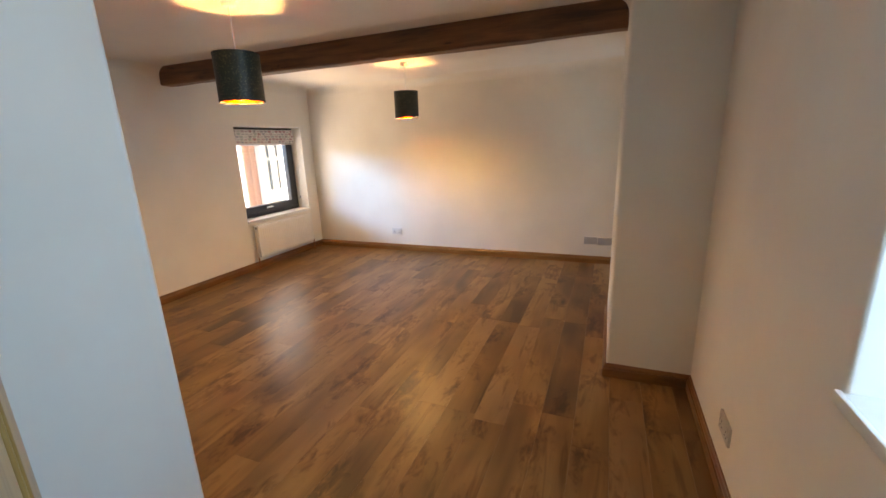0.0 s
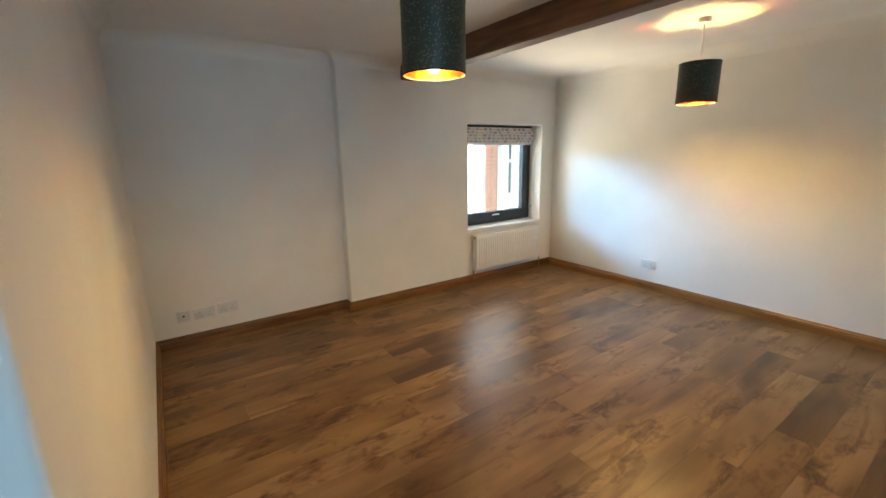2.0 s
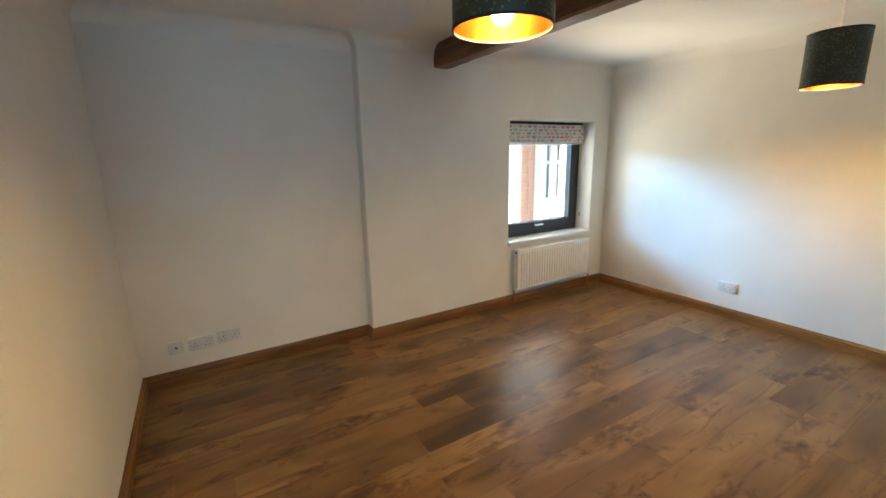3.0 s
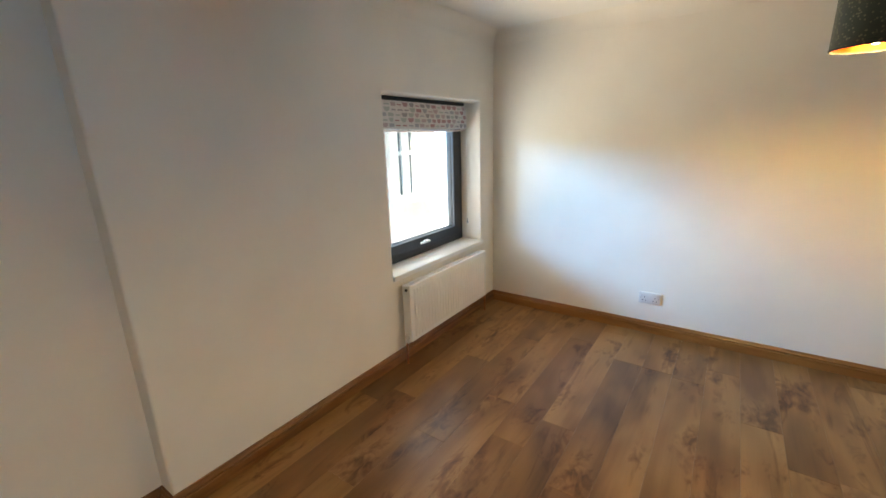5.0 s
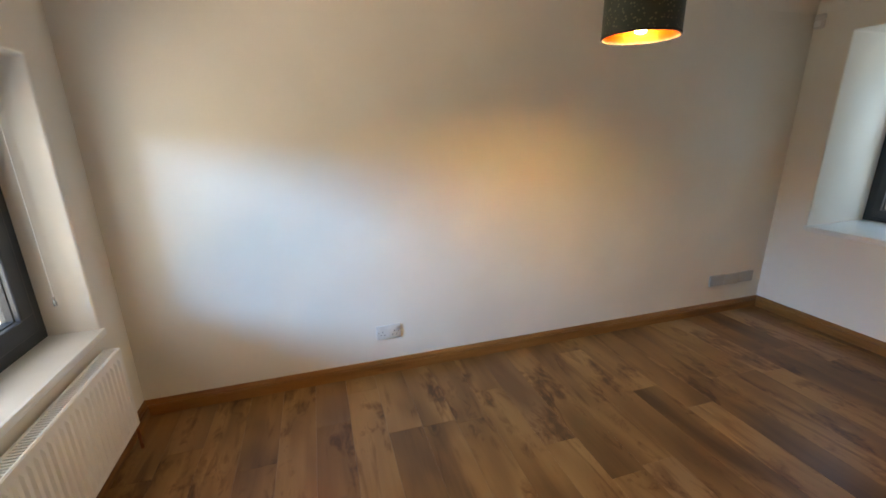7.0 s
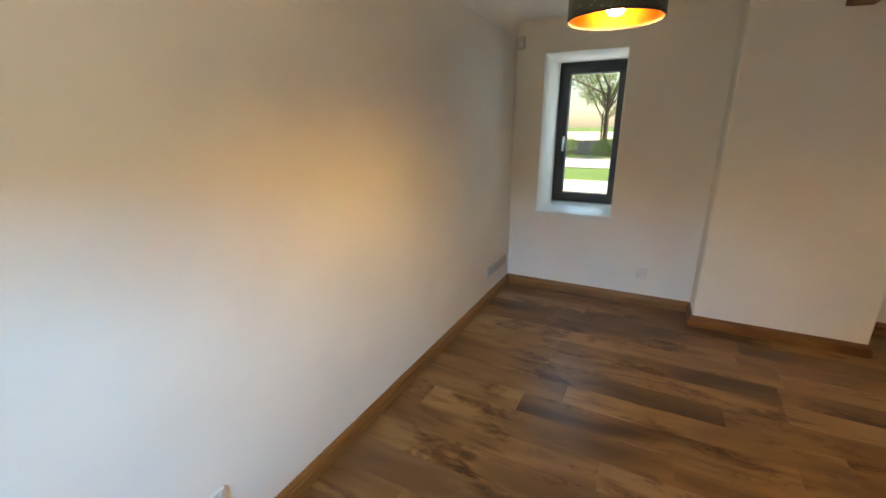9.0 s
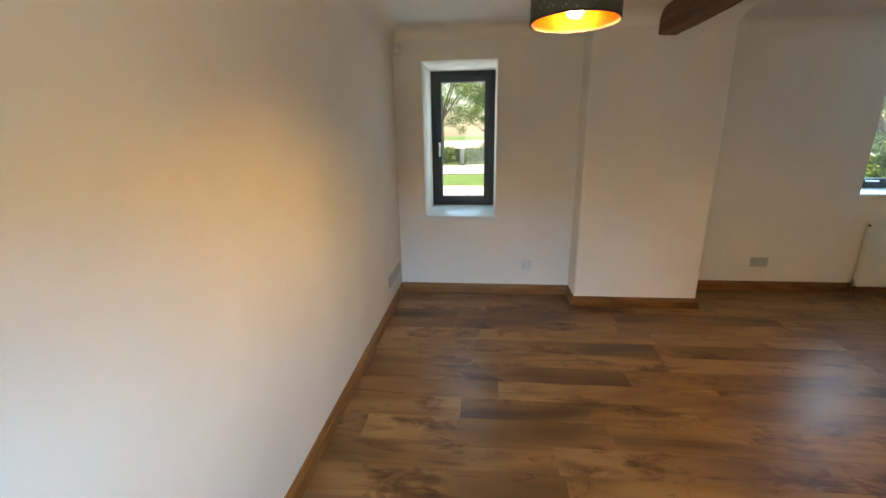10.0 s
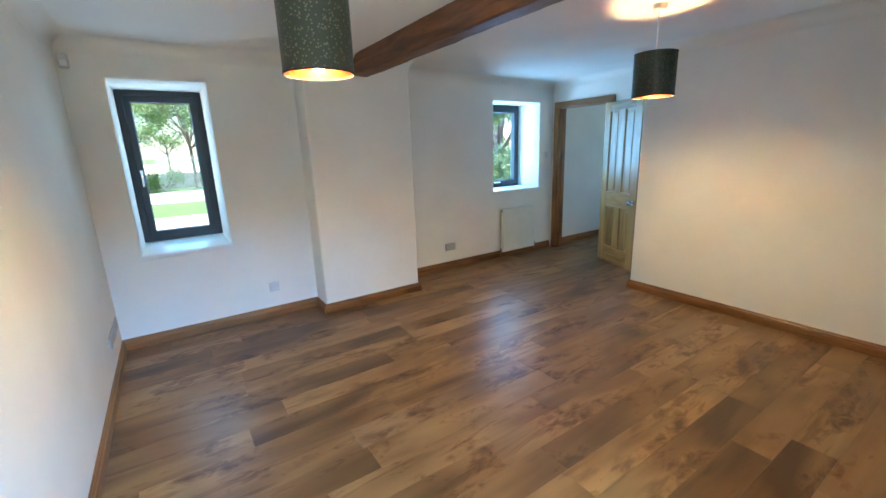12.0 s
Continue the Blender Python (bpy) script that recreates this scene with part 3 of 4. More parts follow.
# ---- radiators ----
def radiator(name, m, w, h, foot, depth, fluted, mat, label, valve_mat):
    """Local x along the wall, y out from it, z from the floor."""
    root = thing(name, m, label, "radiator")
    top = foot + h
    bm = bmesh.new()
    b0, b1 = 0.035, depth
    if fluted:
        pitch = 0.0335
        n = int((w - 0.05) / pitch)
        off = (w - n * pitch) / 2
        xs = [(0.0, b1 - 0.010), (0.006, b1 - 0.004), (off - 0.002, b1 - 0.004)]
        for i in range(n):
            a = off + i * pitch
            xs += [(a + 0.004, b1 - 0.004), (a + 0.010, b1 + 0.004), (a + 0.022, b1 + 0.004), (a + 0.028, b1 - 0.004)]
        xs += [(w - off + 0.004, b1 - 0.004), (w - 0.006, b1 - 0.004), (w, b1 - 0.010)]
        flat = lambda y: min(y, b1 - 0.004)
        levels = [(foot, -0.010, True), (foot + 0.006, 0, True), (foot + 0.028, 0, True), (foot + 0.040, 0, False), (top - 0.042, 0, False), (top - 0.030, 0, True), (top - 0.004, 0, True), (top, -0.008, True)]
        grid = [[bm.verts.new((x, (flat(y) if f else y) + dy, z)) for x, y in xs] for z, dy, f in levels]
        for r0, r1 in zip(grid, grid[1:]):
            for i in range(len(xs) - 1):
                bm.faces.new((r0[i], r0[i + 1], r1[i + 1], r1[i]))
        front = part("front_panel", bm, mat, root, "white fluted steel panel", True)
    else:
        box(bm, 0, w, b1 - 0.012, b1, foot, top, 0.005, 3)
        front = part("front_panel", bm, mat, root, "flat cream steel panel", True)
    part("back_panel", boxed(0.006, w - 0.006, b0, b0 + 0.012, foot + 0.004, top - 0.004, 0.004), mat, root)
    for a, b in ((0.0, 0.007), (w - 0.007, w)):
        part("side_panel", boxed(a, b, b0 - 0.004, b1 - 0.006, foot + 0.004, top - 0.002, 0.002), mat, root)
    gr = bmesh.new()
    box(gr, 0.003, w - 0.003, b1 - 0.016, b1 - 0.008, top - 0.008, top, 0.001)
    box(gr, 0.003, w - 0.003, b0 - 0.004, b0 + 0.006, top - 0.008, top, 0.001)
    n = int(w / 0.014)
    for i in range(n):
        x = 0.007 + i * (w - 0.016) / n
        box(gr, x, x + 0.006, b0 + 0.003, b1 - 0.010, top - 0.006, top - 0.001)
    part("top_grille", gr, mat, root, "slotted top grille")
    for x in (-0.004, w + 0.004):
        bl = tube(bmesh.new(), (x - 0.004, (b0 + b1) / 2, top - 0.030), (x + 0.004, (b0 + b1) / 2, top - 0.030), 0.009, 12)
        # the plug at the far end is coloured like a shaded hole
        part("bleed_plug", bl, CHROME if x < 0 else HOLE_SHADE, root)
    for x, s in ((-0.012, -1), (w + 0.012, 1)):
        vb = bmesh.new()
        yc, zc = (b0 + b1) / 2, foot + 0.024
        tube(vb, (x - s * 0.016, yc, zc), (x + s * 0.012, yc, zc), 0.010, 12)
        tube(vb, (x + s * 0.010, yc, zc - 0.020), (x + s * 0.010, yc, zc + 0.014), 0.011, 12)
        tube(vb, (x + s * 0.010, yc, zc + 0.012), (x + s * 0.010, yc, zc + 0.036), 0.013, 12, 0.011)
        v = part("valve", vb, valve_mat, root, "small radiator valve", True)
        part("pipe", tube(bmesh.new(), (x + s * 0.010, yc, 0.0), (x + s * 0.010, yc, zc - 0.018), 0.0075, 12), COPPER, v, "bare copper tail pipe", True)
    for x in (w * 0.2, w * 0.8):
        part("bracket", boxed(x, x + 0.03, 0.0, b0 + 0.002, foot + 0.08, top - 0.06, 0.002), mat, root)
    return root


radiator("radiator", pose(WEST, 4.655, 0, 0, 0, -90), 1.0, 0.395, 0.15, 0.098, True, RAD_WHITE, "white fluted panel radiator under the blind window", PLASTIC)
radiator("radiator", pose(EAST_S, 0.345, 0, 0, 0, 90), 0.575, 0.575, 0.075, 0.078, False, RAD_CREAM, "cream flat panel radiator under the deep window", CHROME)


# ---- sockets, switches and small fittings ----
def socket_plate(m, gangs, label, sockets=True, mat=None, name="wall_socket"):
    """Local x along the wall, y out from it, centred on the plate."""
    root = thing(name, m, label, "socket" if sockets else "wall plate")
    w, h = (0.146 if gangs == 2 else 0.086), 0.086
    part("faceplate", boxed(-w / 2, w / 2, -0.002, 0.010, -h / 2, h / 2, 0.003), mat or PLASTIC, root, "", True)
    if sockets:
        for g in range(gangs):
            cx = (g - (gangs - 1) / 2) * 0.070
            part("rocker", boxed(cx + (0.010 if g else -0.024), cx + (0.024 if g else -0.010), 0.0095, 0.0135, 0.012, 0.034, 0.0015), mat or PLASTIC, root)
            # slots are raised pads with the shade of a hole in their colour
            pins = bmesh.new()
            box(pins, cx - 0.002, cx + 0.002, 0.0092, 0.0106, 0.000, 0.009)
            for dx in (-0.011, 0.011):
                box(pins, cx + dx - 0.0035, cx + dx + 0.0035, 0.0092, 0.0106, -0.020, -0.015)
            part("pin_shade_pads", pins, HOLE_SHADE, root, "pin slots painted on as dark shaded pads")
    for dx in (-w / 2 + 0.014, w / 2 - 0.014):
        part("screw", tube(bmesh.new(), (dx, 0.0095, 0.0), (dx, 0.0108, 0.0), 0.003, 10), CHROME, root)
    return root


socket_plate(pose(-2.735, NORTH, 0.268, 0, 0, 180), 2, "white double wall socket above the baseboard")
aerial = socket_plate(pose(WEST_IN, 0.918, 0.24, 0, 0, -90), 1, "white single aerial plate beside two sockets", False)
# port drawn as a raised disc, its inner shade painted on
part("aerial_port", tube(bmesh.new(), (0, 0.009, 0), (0, 0.012, 0), 0.008), HOLE_SHADE, aerial)
socket_plate(pose(WEST_IN, 1.060, 0.238, 0, 0, -90), 2, "white double wall socket in a row of three")
socket_plate(pose(WEST_IN, 1.226, 0.248, 0, 0, -90), 2, "white double wall socket in a row of three")
socket_plate(pose(EAST_S, 1.712, 0.268, 0, 0, 90), 2, "grey-looking double wall socket beside the radiator", True, GREY_PLASTIC)
socket_plate(pose(EAST_N, 3.803, 0.272, 0, 0, 90), 1, "single blank telephone plate on the window wall", False)
for i, x in enumerate((-0.165, -0.015, 0.130)):
    socket_plate(pose(x, NORTH, 0.272 - 0.004 * (i == 1), 0, 0, 180), 2, "grey blank plate in a row of three", False, GREY_PLASTIC, "blank_plate")
sw = socket_plate(pose(EAST_S, 0.085, 1.30, 0, 0, 90), 1, "white single light switch beside the doorway", False, None, "light_switch")
part("rocker", boxed(-0.006, 0.006, 0.0095, 0.014, -0.013, 0.013, 0.002), PLASTIC, sw)

pir = thing("alarm_sensor", pose(EAST_N, 4.905, 2.09, 0, 0, 90), "small white alarm sensor high in the corner", "alarm sensor")
part("housing", boxed(-0.028, 0.028, 0.0, 0.038, -0.045, 0.045, 0.010, 3), PLASTIC, pir, "", True)
part("lens", boxed(-0.020, 0.020, 0.034, 0.043, -0.034, 0.004, 0.006, 3), WHITE_GLOSS, pir, "milky curved lens", True)


# ---- pendant lamps ----
def shade_shell(bm, r, z0, z1, n=64):
    uv = bm.loops.layers.uv.new("UVMap")
    rings = [[bm.verts.new((r * math.cos(2 * math.pi * i / n), r * math.sin(2 * math.pi * i / n), z)) for i in range(n)] for z in (z0, z1)]
    for i in range(n):
        j = (i + 1) % n
        f = bm.faces.new((rings[0][i], rings[0][j], rings[1][j], rings[1][i]))
        for lp, (a, b) in zip(f.loops, ((i, 0), (i + 1, 0), (i + 1, 1), (i, 1))):
            lp[uv].uv = (a / n * 0.75, b * (z1 - z0))
        f.smooth = True
    return bm


def pendant(x, y, label):
    root = thing("pendant_lamp", pose(x, y, CEIL), label, "ceiling lamp", "pendant lamps")
    z1, z0, r = 1.965 - CEIL, 1.715 - CEIL, 0.122
    rose = lathe(bmesh.new(), [(0.0005, -0.034), (0.030, -0.034), (0.037, -0.028), (0.039, -0.008), (0.041, 0.0)], 28)
    part("ceiling_rose", rose, WHITE_GLOSS, root, "round white ceiling rose", True)
    part("cable", tube(bmesh.new(), (0, 0, -0.034), (0, 0, z0 + 0.186), 0.0035, 10), WHITE_GLOSS, root, "thin white flex")
    holder = lathe(bmesh.new(), [(0.006, z0 + 0.195), (0.013, z0 + 0.186), (0.017, z0 + 0.160), (0.018, z0 + 0.124), (0.0005, z0 + 0.122)], 18)
    part("lamp_holder", holder, WHITE_GLOSS, root, "", True)
    sh = part("shade", shade_shell(bmesh.new(), r, z0, z1), SHADE_OUT, root, "dark green drum shade stamped with pale flecks")
    part("lining", shade_shell(bmesh.new(), r - 0.0015, z0 + 0.001, z1 - 0.001), SHADE_IN, sh, "gold foil lining")
    for z in (z0, z1):
        rm = bmesh.new()
        prof = [(r - 0.0035, z - 0.002), (r + 0.0012, z - 0.002), (r + 0.0012, z + 0.004), (r - 0.0035, z + 0.004), (r - 0.0035, z - 0.002)]
        part("rim", lathe(rm, prof, 64), GASKET, sh, "thin dark rim", True)
    sp = bmesh.new()
    for k in range(3):
        a = 2 * math.pi * k / 3 + 0.4
        tube(sp, (0.018 * math.cos(a), 0.018 * math.sin(a), z0 + 0.165), ((r - 0.003) * math.cos(a), (r - 0.003) * math.sin(a), z1 - 0.004), 0.0016, 6)
    part("spider", sp, WHITE_GLOSS, sh, "wire spider fitting")
    bulb = lathe(bmesh.new(), [(0.013, z0 + 0.128), (0.017, z0 + 0.110), (0.026, z0 + 0.084), (0.030, z0 + 0.056), (0.026, z0 + 0.029), (0.015, z0 + 0.014), (0.0005, z0 + 0.010)], 20)
    part("bulb", bulb, BULB, root, "lit warm bulb", True)


pendant(-1.992, 3.955, "dark green drum pendant with gold lining, lit")
pendant(-1.990, 1.840, "dark green drum pendant with gold lining, lit")


# ---- door and its frame ----
FR_X0, FR_X1, FR_TOP = -0.385, 0.40, 1.925
frame_root = thing("door_frame", pose(0, DOOR_Y, 0), "orange-brown stained pine door frame and architrave", "door frame", kind="structure")
for x0, x1 in ((FR_X0, FR_X0 + 0.026), (FR_X1 - 0.026, FR_X1)):
    part("jamb", boxed(x0 - 0.001, x1 + 0.001, -0.118, 0.003, 0.0, FR_TOP - 0.024, 0.002), SKIRT_Z, frame_root)
part("head", boxed(FR_X0, FR_X1, -0.118, 0.003, FR_TOP - 0.026, FR_TOP, 0.002), SKIRT_X, frame_root)
for x in (FR_X0 + 0.026, FR_X1 - 0.038):
    part("door_stop", boxed(x, x + 0.012, -0.085, -0.045, 0.0, FR_TOP - 0.027, 0.002), SKIRT_Z, frame_root)
for y0, y1 in ((0.001, 0.021), (-0.137, -0.116)):
    for x0, x1 in ((FR_X0 - 0.062, FR_X0 + 0.014), (FR_X1 - 0.014, FR_X1 + 0.062)):
        a = part("architrave", boxed(x0, x1, y0, y1, 0.0, FR_TOP + 0.058, 0.004), SKIRT_Z, frame_root)
    part("architrave", boxed(FR_X0 + 0.013, FR_X1 - 0.013, y0 + 0.0006, y1 - 0.0006, FR_TOP - 0.014, FR_TOP + 0.0575, 0.004), SKIRT_X, frame_root)


def door():
    w, h, t = 0.665, 1.885, 0.036
    root = thing("door_1", pose(FR_X0 + 0.02, DOOR_Y + 0.014, 0.008, 0, 0, 158.0), "waxed pine four-panel door standing wide open", "door", kind="structure")
    st, mid = 0.105, 0.10
    rails = ((0.0, 0.19), (0.69, 0.86), (h - 0.095, h))
    for x0, x1 in ((0.0, st), (w - st, w)):
        part("stile", boxed(x0, x1, -t, 0, 0, h, 0.0025), DOOR_Z, root)
    for z0, z1 in rails:
        part("rail", boxed(st - 0.0005, w - st + 0.0005, -t + 0.0005, -0.0005, z0, z1, 0.0025), DOOR_X, root)
    for z0, z1 in ((rails[0][1], rails[1][0]), (rails[1][1], rails[2][0])):
        part("muntin", boxed((w - mid) / 2, (w + mid) / 2, -t + 0.001, -0.001, z0 - 0.0005, z1 + 0.0005, 0.0025), DOOR_Z, root)
        for x0, x1 in ((st, (w - mid) / 2), ((w + mid) / 2, w - st)):
            pb = boxed(x0 - 0.004, x1 + 0.004, -t / 2 - 0.006, -t / 2 + 0.006, z0 - 0.004, z1 + 0.004)
            box(pb, x0 + 0.035, x1 - 0.035, -t / 2 - 0.011, -t / 2 + 0.011, z0 + 0.035, z1 - 0.035, 0.005, 1)
            p = part("panel", pb, DOOR_Z, root, "sunk raised-and-fielded panel")
            mo = bmesh.new()
            for y0, y1 in ((-t + 0.003, -t / 2 - 0.004), (-0.003, -t / 2 + 0.004)):
                ring(mo, x0, x1, z0, z1, 0.011, min(y0, y1), max(y0, y1), 0.004)
            part("bead", mo, DOOR_Z, p)
    for s, y in ((1, 0.0), (-1, -t)):
        kb = bmesh.new()
        tube(kb, (w - 0.05, y - s * 0.001, 0.775), (w - 0.05, y + s * 0.006, 0.775), 0.026, 24)
        tube(kb, (w - 0.05, y, 0.775), (w - 0.05, y + s * 0.04, 0.775), 0.009, 16)
        ball(kb, (w - 0.05, y + s * 0.052, 0.775), 0.026, 20, 12, (1, 0.8, 1))
        part("door_knob", kb, CHROME, root, "polished chrome door knob", True)
    for z in (0.18, 1.68):
        hb = tube(bmesh.new(), (-0.004, 0.004, z), (-0.004, 0.004, z + 0.09), 0.005, 10)
        box(hb, 0.0, 0.03, -0.0005, 0.0012, z, z + 0.09)
        part("hinge", hb, CHROME, root, "", True)


door()


# ---- outside ----
GRASS = noisy("lawn", (0.045, 0.11, 0.018), (0.09, 0.19, 0.03), 1.5, 0.9, bump=0.5, bump_scale=60, blotch=0.3)
GRAVEL = noisy("pale_gravel", (0.30, 0.29, 0.27), (0.46, 0.44, 0.41), 45, 0.9, bump=0.6, bump_scale=80, blotch=0.15)
STONE = noisy("field_stone", (0.20, 0.19, 0.17), (0.36, 0.34, 0.31), 6, 0.9, bump=0.6, bump_scale=18)
RENDER_WHITE = noisy("white_render", (0.72, 0.70, 0.66), (0.82, 0.80, 0.76), 4, 0.85, bump=0.3, bump_scale=70)
BRICK = noisy("red_brick", (0.24, 0.12, 0.085), (0.38, 0.21, 0.155), 5, 0.85, bump=0.4, bump_scale=60)
SLATE = noisy("roof_slate", (0.05, 0.055, 0.065), (0.10, 0.105, 0.115), 5, 0.6, bump=0.3)
BARK = noisy("bark", (0.05, 0.035, 0.025), (0.12, 0.09, 0.065), 9, 0.9, bump=0.8, stretch=(1, 1, 0.25))


def leaf_material():
    m, n, l, b = material("leaves")
    g = n.new("ShaderNodeNewGeometry")
    r = ramp(n, [(0.0, (0.035, 0.085, 0.012)), (0.5, (0.075, 0.16, 0.022)), (1.0, (0.14, 0.23, 0.04))])
    l.new(g.outputs["Random Per Island"], r.inputs["Fac"])
    l.new(r.outputs["Color"], b.inputs["Base Color"])
    b.inputs["Roughness"].default_value = 0.5
    tr = n.new("ShaderNodeBsdfTranslucent")
    l.new(r.outputs["Color"], tr.inputs["Color"])
    mx = n.new("ShaderNodeMixShader")
    mx.inputs[0].default_value = 0.35
    l.new(b.outputs[0], mx.inputs[1])
    l.new(tr.outputs[0], mx.inputs[2])
    l.new(mx.outputs[0], n["Material Output"].inputs["Surface"])
    return m


LEAF = leaf_material()
GROUND_Z = -0.30
bm = bmesh.new()
bmesh.ops.create_grid(bm, x_segments=8, y_segments=8, size=400, matrix=Matrix.Translation((0, 0, GROUND_Z)))
tagged(part("ground", bm, GRASS), "sunlit mown grass", "lawn", kind="structure")
bm = boxed(-9.5, OUT_W - 0.02, -30, 40, GROUND_Z - 0.1, GROUND_Z + 0.02)
tagged(part("pavement", bm, GRAVEL), "pale sunlit yard surface", "paving", kind="structure")
bm = boxed(OUT_E + 0.02, 10.9, -30, 30, GROUND_Z - 0.1, GROUND_Z + 0.02)
tagged(part("gravel_path", bm, GRAVEL), "grey gravel strip along the house", "path", kind="structure")
bm = boxed(15.2, 21.0, -60, 60, GROUND_Z - 0.1, GROUND_Z + 0.03)
tagged(part("drive", bm, GRAVEL), "pale sunlit drive beyond the lawn", "path", kind="structure")


# added ground, coloured pale to stand in for a bright band past the wall
bm = boxed(46, 120, -90, 140, GROUND_Z - 0.1, GROUND_Z + 0.04)
tagged(part("field", bm, noisy("pale_band_ground", (0.42, 0.38, 0.27), (0.56, 0.52, 0.38), 0.6, 0.9, blotch=0.15)), "pale ground strip added for a bright band beyond the garden", "field", kind="structure")


def leaves(name, parent, blobs, count, size, seed):
    """Many small leaves scattered in clumps."""
    rng = random.Random(seed)
    vs, fs = [], []
    for _ in range(count):
        c, r = blobs[rng.randrange(len(blobs))]
        d = Vector((rng.gauss(0, 1), rng.gauss(0, 1), rng.gauss(0, 0.8)))
        p = Vector(c) + d.normalized() * r * rng.uniform(0.35, 1.0)
        a = Vector((rng.gauss(0, 1), rng.gauss(0, 1), rng.gauss(0, 1))).normalized()
        b = a.orthogonal().normalized()
        s = size * rng.uniform(0.6, 1.3)
        i = len(vs)
        vs += [p - a * s, p + b * s * 0.45, p + a * s, p - b * s * 0.45]
        fs.append((i, i + 1, i + 2, i + 3))
    me = bpy.data.meshes.new(name)
    me.from_pydata(vs, [], fs)
    me.materials.append(LEAF)
    ob = new(name, me)
    ob.parent = parent
    return tagged(ob, kind="stuff")


def tree(x, y, height, spread, seed, count=6000, girth=0.22):
    rng = random.Random(seed)
    root = thing("tree", pose(x, y, GROUND_Z), "broad leafy tree in full sun beyond the lawn", "tree", "garden trees")
    tb = bmesh.new()
    tube(tb, (0, 0, -0.1), (0.1, 0.05, height * 0.45), girth, 12, girth * 0.6)
    blobs = []
    for k in range(9):
        a = k * 2.4 + rng.random()
        e = Vector((math.cos(a) * spread * rng.uniform(0.4, 0.9), math.sin(a) * spread * rng.uniform(0.4, 0.9), height * rng.uniform(0.5, 0.95)))
        s = Vector((0.1, 0.05, height * rng.uniform(0.25, 0.45)))
        tube(tb, s, e, girth * 0.36, 8, 0.02)
        blobs += [(e, spread * rng.uniform(0.25, 0.42)), (s.lerp(e, 0.65), spread * rng.uniform(0.2, 0.3))]
        for _ in range(2):
            f = e + Vector((rng.gauss(0, 1), rng.gauss(0, 1), rng.gauss(0, 0.7))) * spread * 0.3
            tube(tb, s.lerp(e, 0.7), f, 0.03, 6, 0.008)
            blobs.append((f, spread * rng.uniform(0.15, 0.28)))
    part("trunk", tb, BARK, root, "grey-brown trunk and limbs", True)
    leaves("crown", root, blobs, count, 0.075, seed)


def bush(x, y, r, seed):
    root = thing("bush", pose(x, y, GROUND_Z), "rounded green garden bush", "bush", "garden bushes")
    rng = random.Random(seed)
    blobs = [((rng.uniform(-r, r) * 0.7, rng.uniform(-r, r) * 0.7, r * rng.uniform(0.3, 0.9)), r * rng.uniform(0.35, 0.55)) for _ in range(7)]
    sb = bmesh.new()
    for c, q in blobs:
        tube(sb, (0, 0, -0.05), c, 0.02, 6, 0.006)
    part("stems", sb, BARK, root)
    leaves("foliage", root, blobs, int(2600 * max(r, 0.6)), 0.055, seed)


tree(23.4, 3.05, 6.8, 3.4, 3, 11000, 0.11)
tree(38.0, 8.6, 6.2, 3.4, 31, 9000, 0.09)
tree(40.0, 4.0, 6.8, 3.6, 33, 9000, 0.09)
tree(29.0, 1.0, 9.0, 4.0, 5)
tree(31.0, 7.5, 10.0, 4.5, 8)
tree(7.0, -4.9, 4.6, 2.3, 11, 12000)
tree(10.5, -7.2, 6.5, 3.0, 12, 8000)
tree(33.0, -6.0, 10.0, 4.5, 14)
tree(-14.5, 11.5, 6.0, 2.6, 21, 5000)
for i, (x, y, r) in enumerate(((22.6, 4.6, 1.1), (22.9, 6.6, 0.9), (22.4, 2.4, 0.9), (22.7, 8.6, 1.0), (5.6, -3.6, 1.5), (4.9, -2.6, 1.0), (7.4, -4.6, 1.7), (22.3, 0.2, 1.0), (6.6, -2.6, 0.8), (-7.6, 5.4, 0.4))):
    bush(x, y, r, 40 + i)


def gate_post(x, y):
    root = thing("gate_post", pose(x, y, GROUND_Z), "short white painted stone post beside the garden wall", "post")
    part("shaft", boxed(-0.12, 0.12, -0.12, 0.12, -0.05, 0.86, 0.02), RENDER_WHITE, root)
    cap = boxed(-0.16, 0.16, -0.16, 0.16, 0.86, 0.93, 0.015)
    part("cap", cap, RENDER_WHITE, root, "flat white cap")


gate_post(22.0, 5.45)


def stone_wall():
    root = thing("garden_wall", pose(24.4, 0, GROUND_Z), "low dry-stone wall beyond the lawn", "garden wall", kind="structure")
    rng = random.Random(7)
    y = -3.0
    meshes = []
    for k in range(5):
        b = boxed(-0.16, 0.16, -0.5, 0.5, -0.5, 0.5, 0.07, 1)
        for v in b.verts:
            v.co += Vector((rng.uniform(-0.02, 0.02), rng.uniform(-0.06, 0.06), rng.uniform(-0.08, 0.08)))
        meshes.append(mesh_of(b, "stone", STONE))
    for course in range(5):
        y = -3.0 + rng.uniform(-0.2, 0.0)
        while y < 11:
            w = rng.uniform(0.25, 0.55)
            ob = new("stone", meshes[rng.randrange(5)])
            ob.parent = root
            ob.matrix_basis = Matrix.Translation((rng.uniform(-0.03, 0.03), y + w / 2, 0.09 + course * 0.17)) @ Matrix.Diagonal((1, w, 0.175, 1))
            y += w * 0.99


stone_wall()


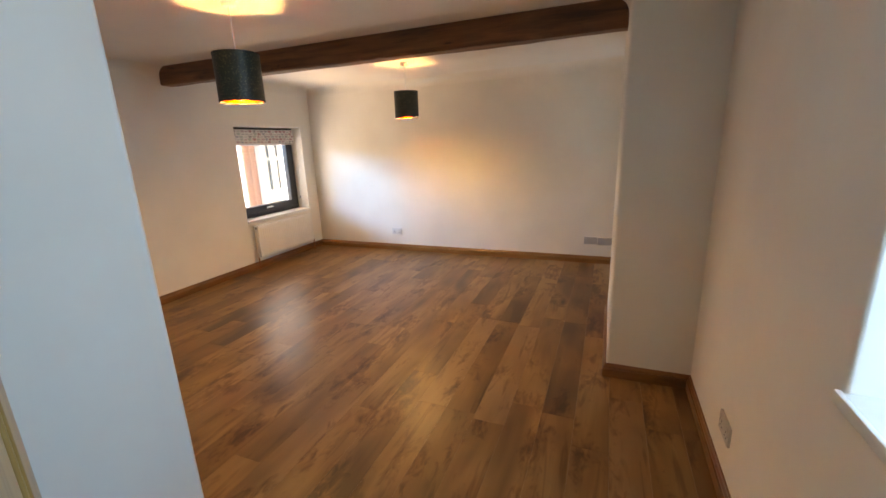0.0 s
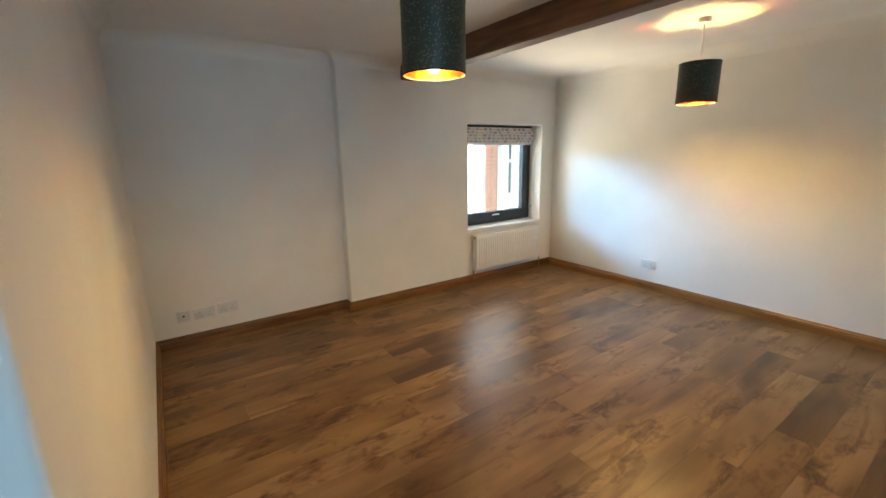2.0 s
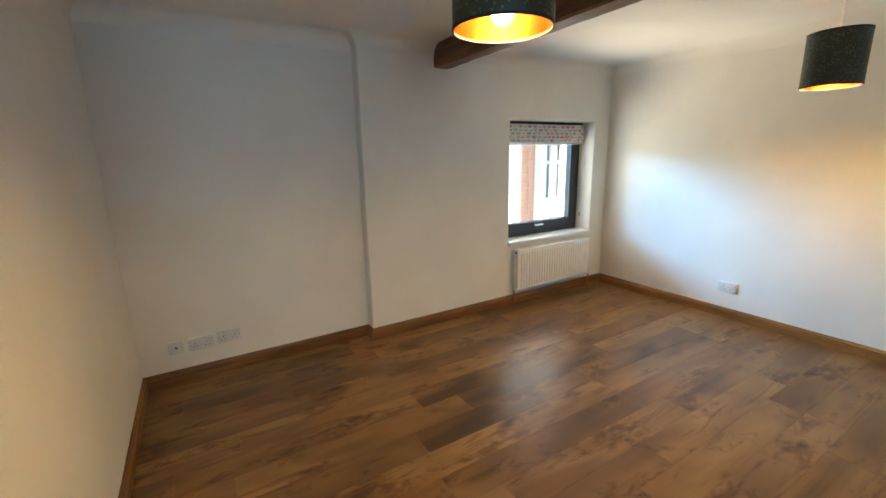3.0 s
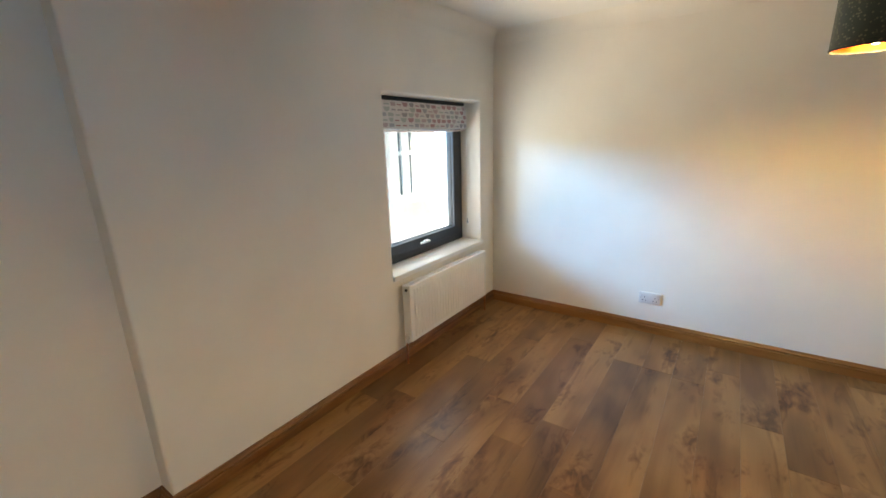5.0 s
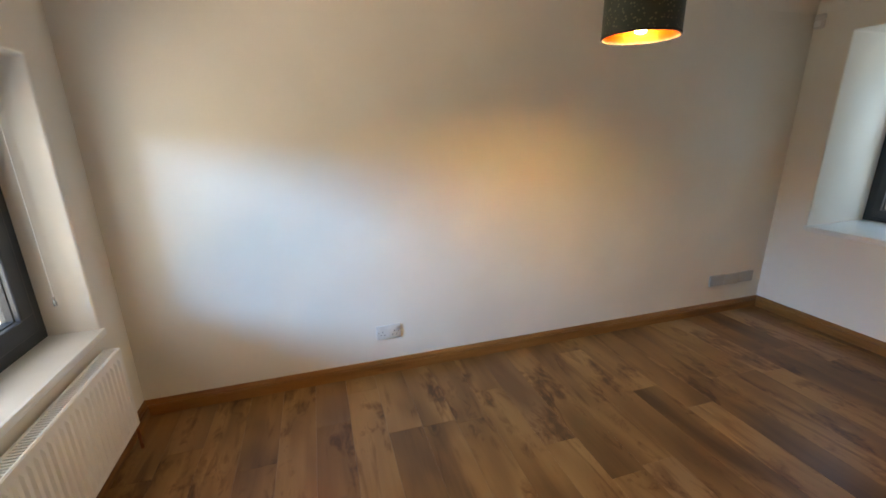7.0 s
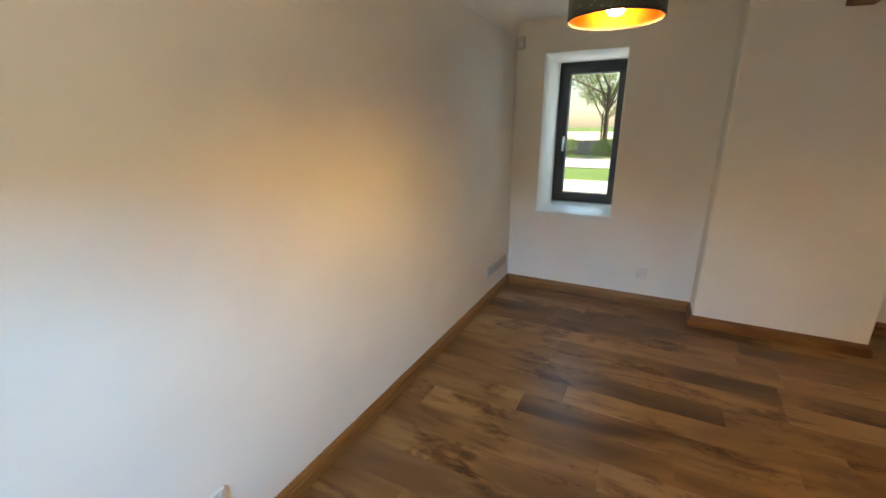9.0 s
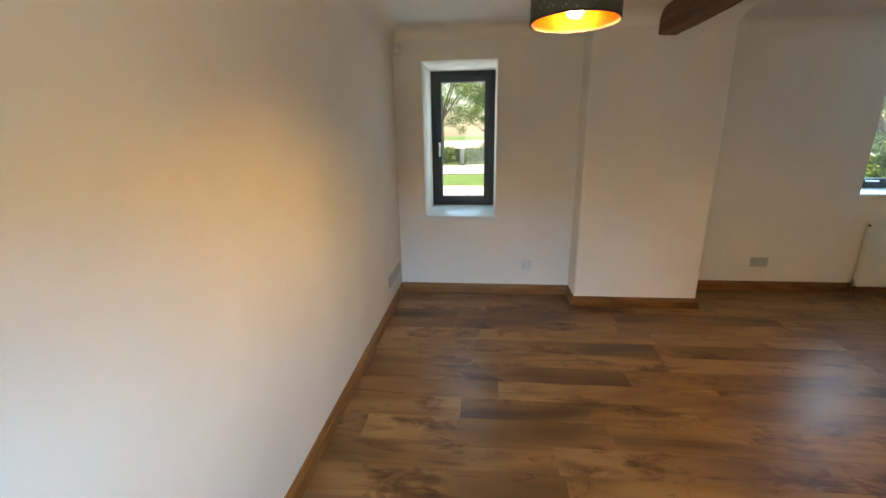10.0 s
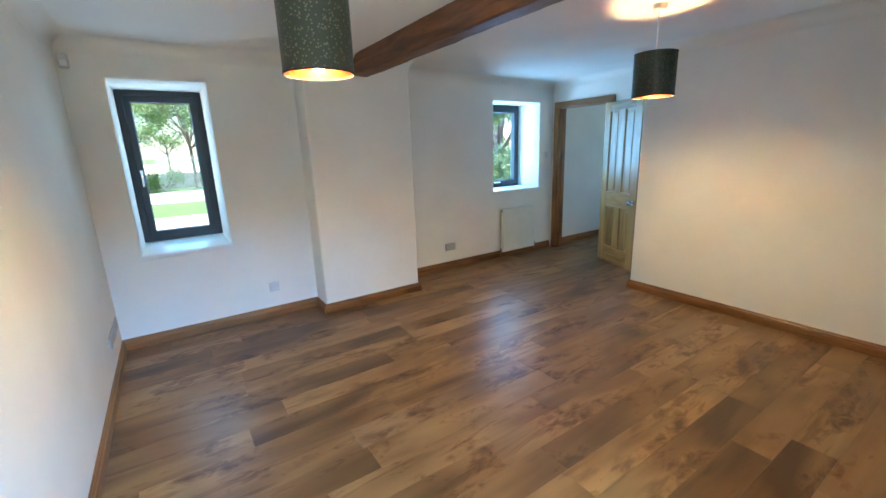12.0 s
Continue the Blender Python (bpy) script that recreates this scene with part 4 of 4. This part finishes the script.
def neighbour():
    hx, y0, y1 = -6.4, 5.86, 16.0
    root = thing("neighbour_house", pose(hx, y0, GROUND_Z), "white rendered house with a brick corner across the yard", "house")
    w = boxed(-5.0, 0.0, 0.0, y1 - y0, -0.1, 0.88)
    part("wall", w, RENDER_WHITE, root)
    wy0, wy1, z0, z1 = 0.56, 1.05, 0.88, 1.98
    part("wall", boxed(-5.0, -0.0005, 0.0, wy0, z0 + 0.0005, z1, 0), RENDER_WHITE, root)
    part("wall", boxed(-5.0, -0.0005, wy1, y1 - y0, z0 + 0.0005, z1, 0), RENDER_WHITE, root)
    part("wall", boxed(-5.0, 0.0, 0.0, y1 - y0, z1 + 0.0005, 4.6), RENDER_WHITE, root)
    wf = bmesh.new()
    for a, b in ((wy0, (wy0 + wy1) / 2), ((wy0 + wy1) / 2, wy1)):
        box(wf, -0.12, -0.04, a, a + 0.075, z0, z1)
        box(wf, -0.12, -0.04, b - 0.075, b, z0, z1)
        for zz in (z0, (z0 + z1) / 2 + 0.1, z1 - 0.06):
            box(wf, -0.12, -0.04, a + 0.075, b - 0.075, zz, zz + 0.06)
    win = part("window", wf, WHITE_GLOSS, root, "white painted casement")
    part("pane", boxed(-0.09, -0.08, wy0 + 0.02, wy1 - 0.02, z0 + 0.02, z1 - 0.02), noisy("dark_pane", (0.10, 0.13, 0.15), (0.20, 0.24, 0.26), 2, 0.1), win, "dark window pane")
    part("sill", boxed(-0.1, 0.06, wy0 - 0.05, wy1 + 0.05, z0 - 0.06, z0 - 0.001, 0.008), WHITE_GLOSS, win)
    rb = bmesh.new()
    vs = [rb.verts.new(p) for p in ((0.35, -0.3, 4.45), (0.35, 9.9, 4.45), (-2.5, 9.9, 6.4), (-2.5, -0.3, 6.4), (-5.35, -0.3, 4.45), (-5.35, 9.9, 4.45))]
    for f in ((0, 1, 2, 3), (3, 2, 5, 4), (0, 3, 4), (1, 5, 2), (0, 4, 5, 1)):
        rb.faces.new([vs[i] for i in f])
    part("roof", rb, SLATE, root, "dark slate roof")
    pier = part("brick_corner", boxed(-0.30, 0.028, -0.03, 0.29, -0.05, 4.4), STONE, root, "red brick quoins at the corner")
    b0 = mesh_of(boxed(-0.165, 0.165, -0.07, 0.07, -0.032, 0.032, 0.004, 1), "brick", BRICK)
    for c in range(44):
        for k in range(2):
            ob = new("brick", b0)
            ob.parent = pier
            ob.location = (-0.125, 0.05 + k * 0.15 - (0.02 if c % 2 else 0.0) + 0.02, 0.0 + c * 0.075)
            ob.scale = (1, 1 if k == 0 else 0.9, 1)


neighbour()

# ---- floor ----
floor = part("floor", boxed(OUT_W + 0.02, OUT_E - 0.1, -2.5, NORTH + 0.1, -0.12, -0.012), SUBFLOOR)
tagged(floor, "warm brown oak plank floor with knots", "floor", kind="structure")


def plank_mesh(length, width, mat):
    x, y, c = width / 2 - 0.0002, length / 2 - 0.0002, 0.0007
    vs = [(-x, -y, -0.012), (x, -y, -0.012), (x, y, -0.012), (-x, y, -0.012), (-x, -y, -c), (x, -y, -c), (x, y, -c), (-x, y, -c),
          (-x + c, -y + c, 0), (x - c, -y + c, 0), (x - c, y - c, 0), (-x + c, y - c, 0)]
    fs = [(0, 1, 5, 4), (1, 2, 6, 5), (2, 3, 7, 6), (3, 0, 4, 7), (4, 5, 9, 8), (5, 6, 10, 9), (6, 7, 11, 10), (7, 4, 8, 11), (8, 9, 10, 11)]
    me = bpy.data.meshes.new("floorboard")
    me.from_pydata(vs, [], fs)
    me.materials.append(mat)
    return me


PITCH, PHASE, LONG = 0.171, -2.841, 1.22
plank_cache = {}
plank_rng = random.Random(19)
FIRST_CUT = {-2: 4.555, -3: 3.62, 5: 3.84, 8: 4.31, 10: 3.33, 13: 4.21}
for k in range(-9, 21):
    x0 = PHASE + k * PITCH
    xm = x0 + PITCH / 2
    low = -2.42 if xm > BLOCK - 0.05 else SOUTH - 0.1
    cut = FIRST_CUT.get(k, NORTH - plank_rng.uniform(0.15, LONG))
    tops = [NORTH + 0.01, cut]
    while tops[-1] > low:
        tops.append(tops[-1] - LONG)
    for a, b in zip(tops, tops[1:]):
        b = max(b, low)
        length = round(a - b, 3)
        if length < 0.03:
            continue
        pale = (k == -2 and a > 4.9) or (k == 13 and abs(a - 4.21) > 0.1 and a > 4.5) or plank_rng.random() < 0.10
        key = (length, pale)
        if key not in plank_cache:
            plank_cache[key] = plank_mesh(length, PITCH, PALE_WOOD if pale else FLOOR_WOOD)
        ob = new("floorboard", plank_cache[key])
        ob.parent = floor
        ob.location = (xm, (a + b) / 2, 0)
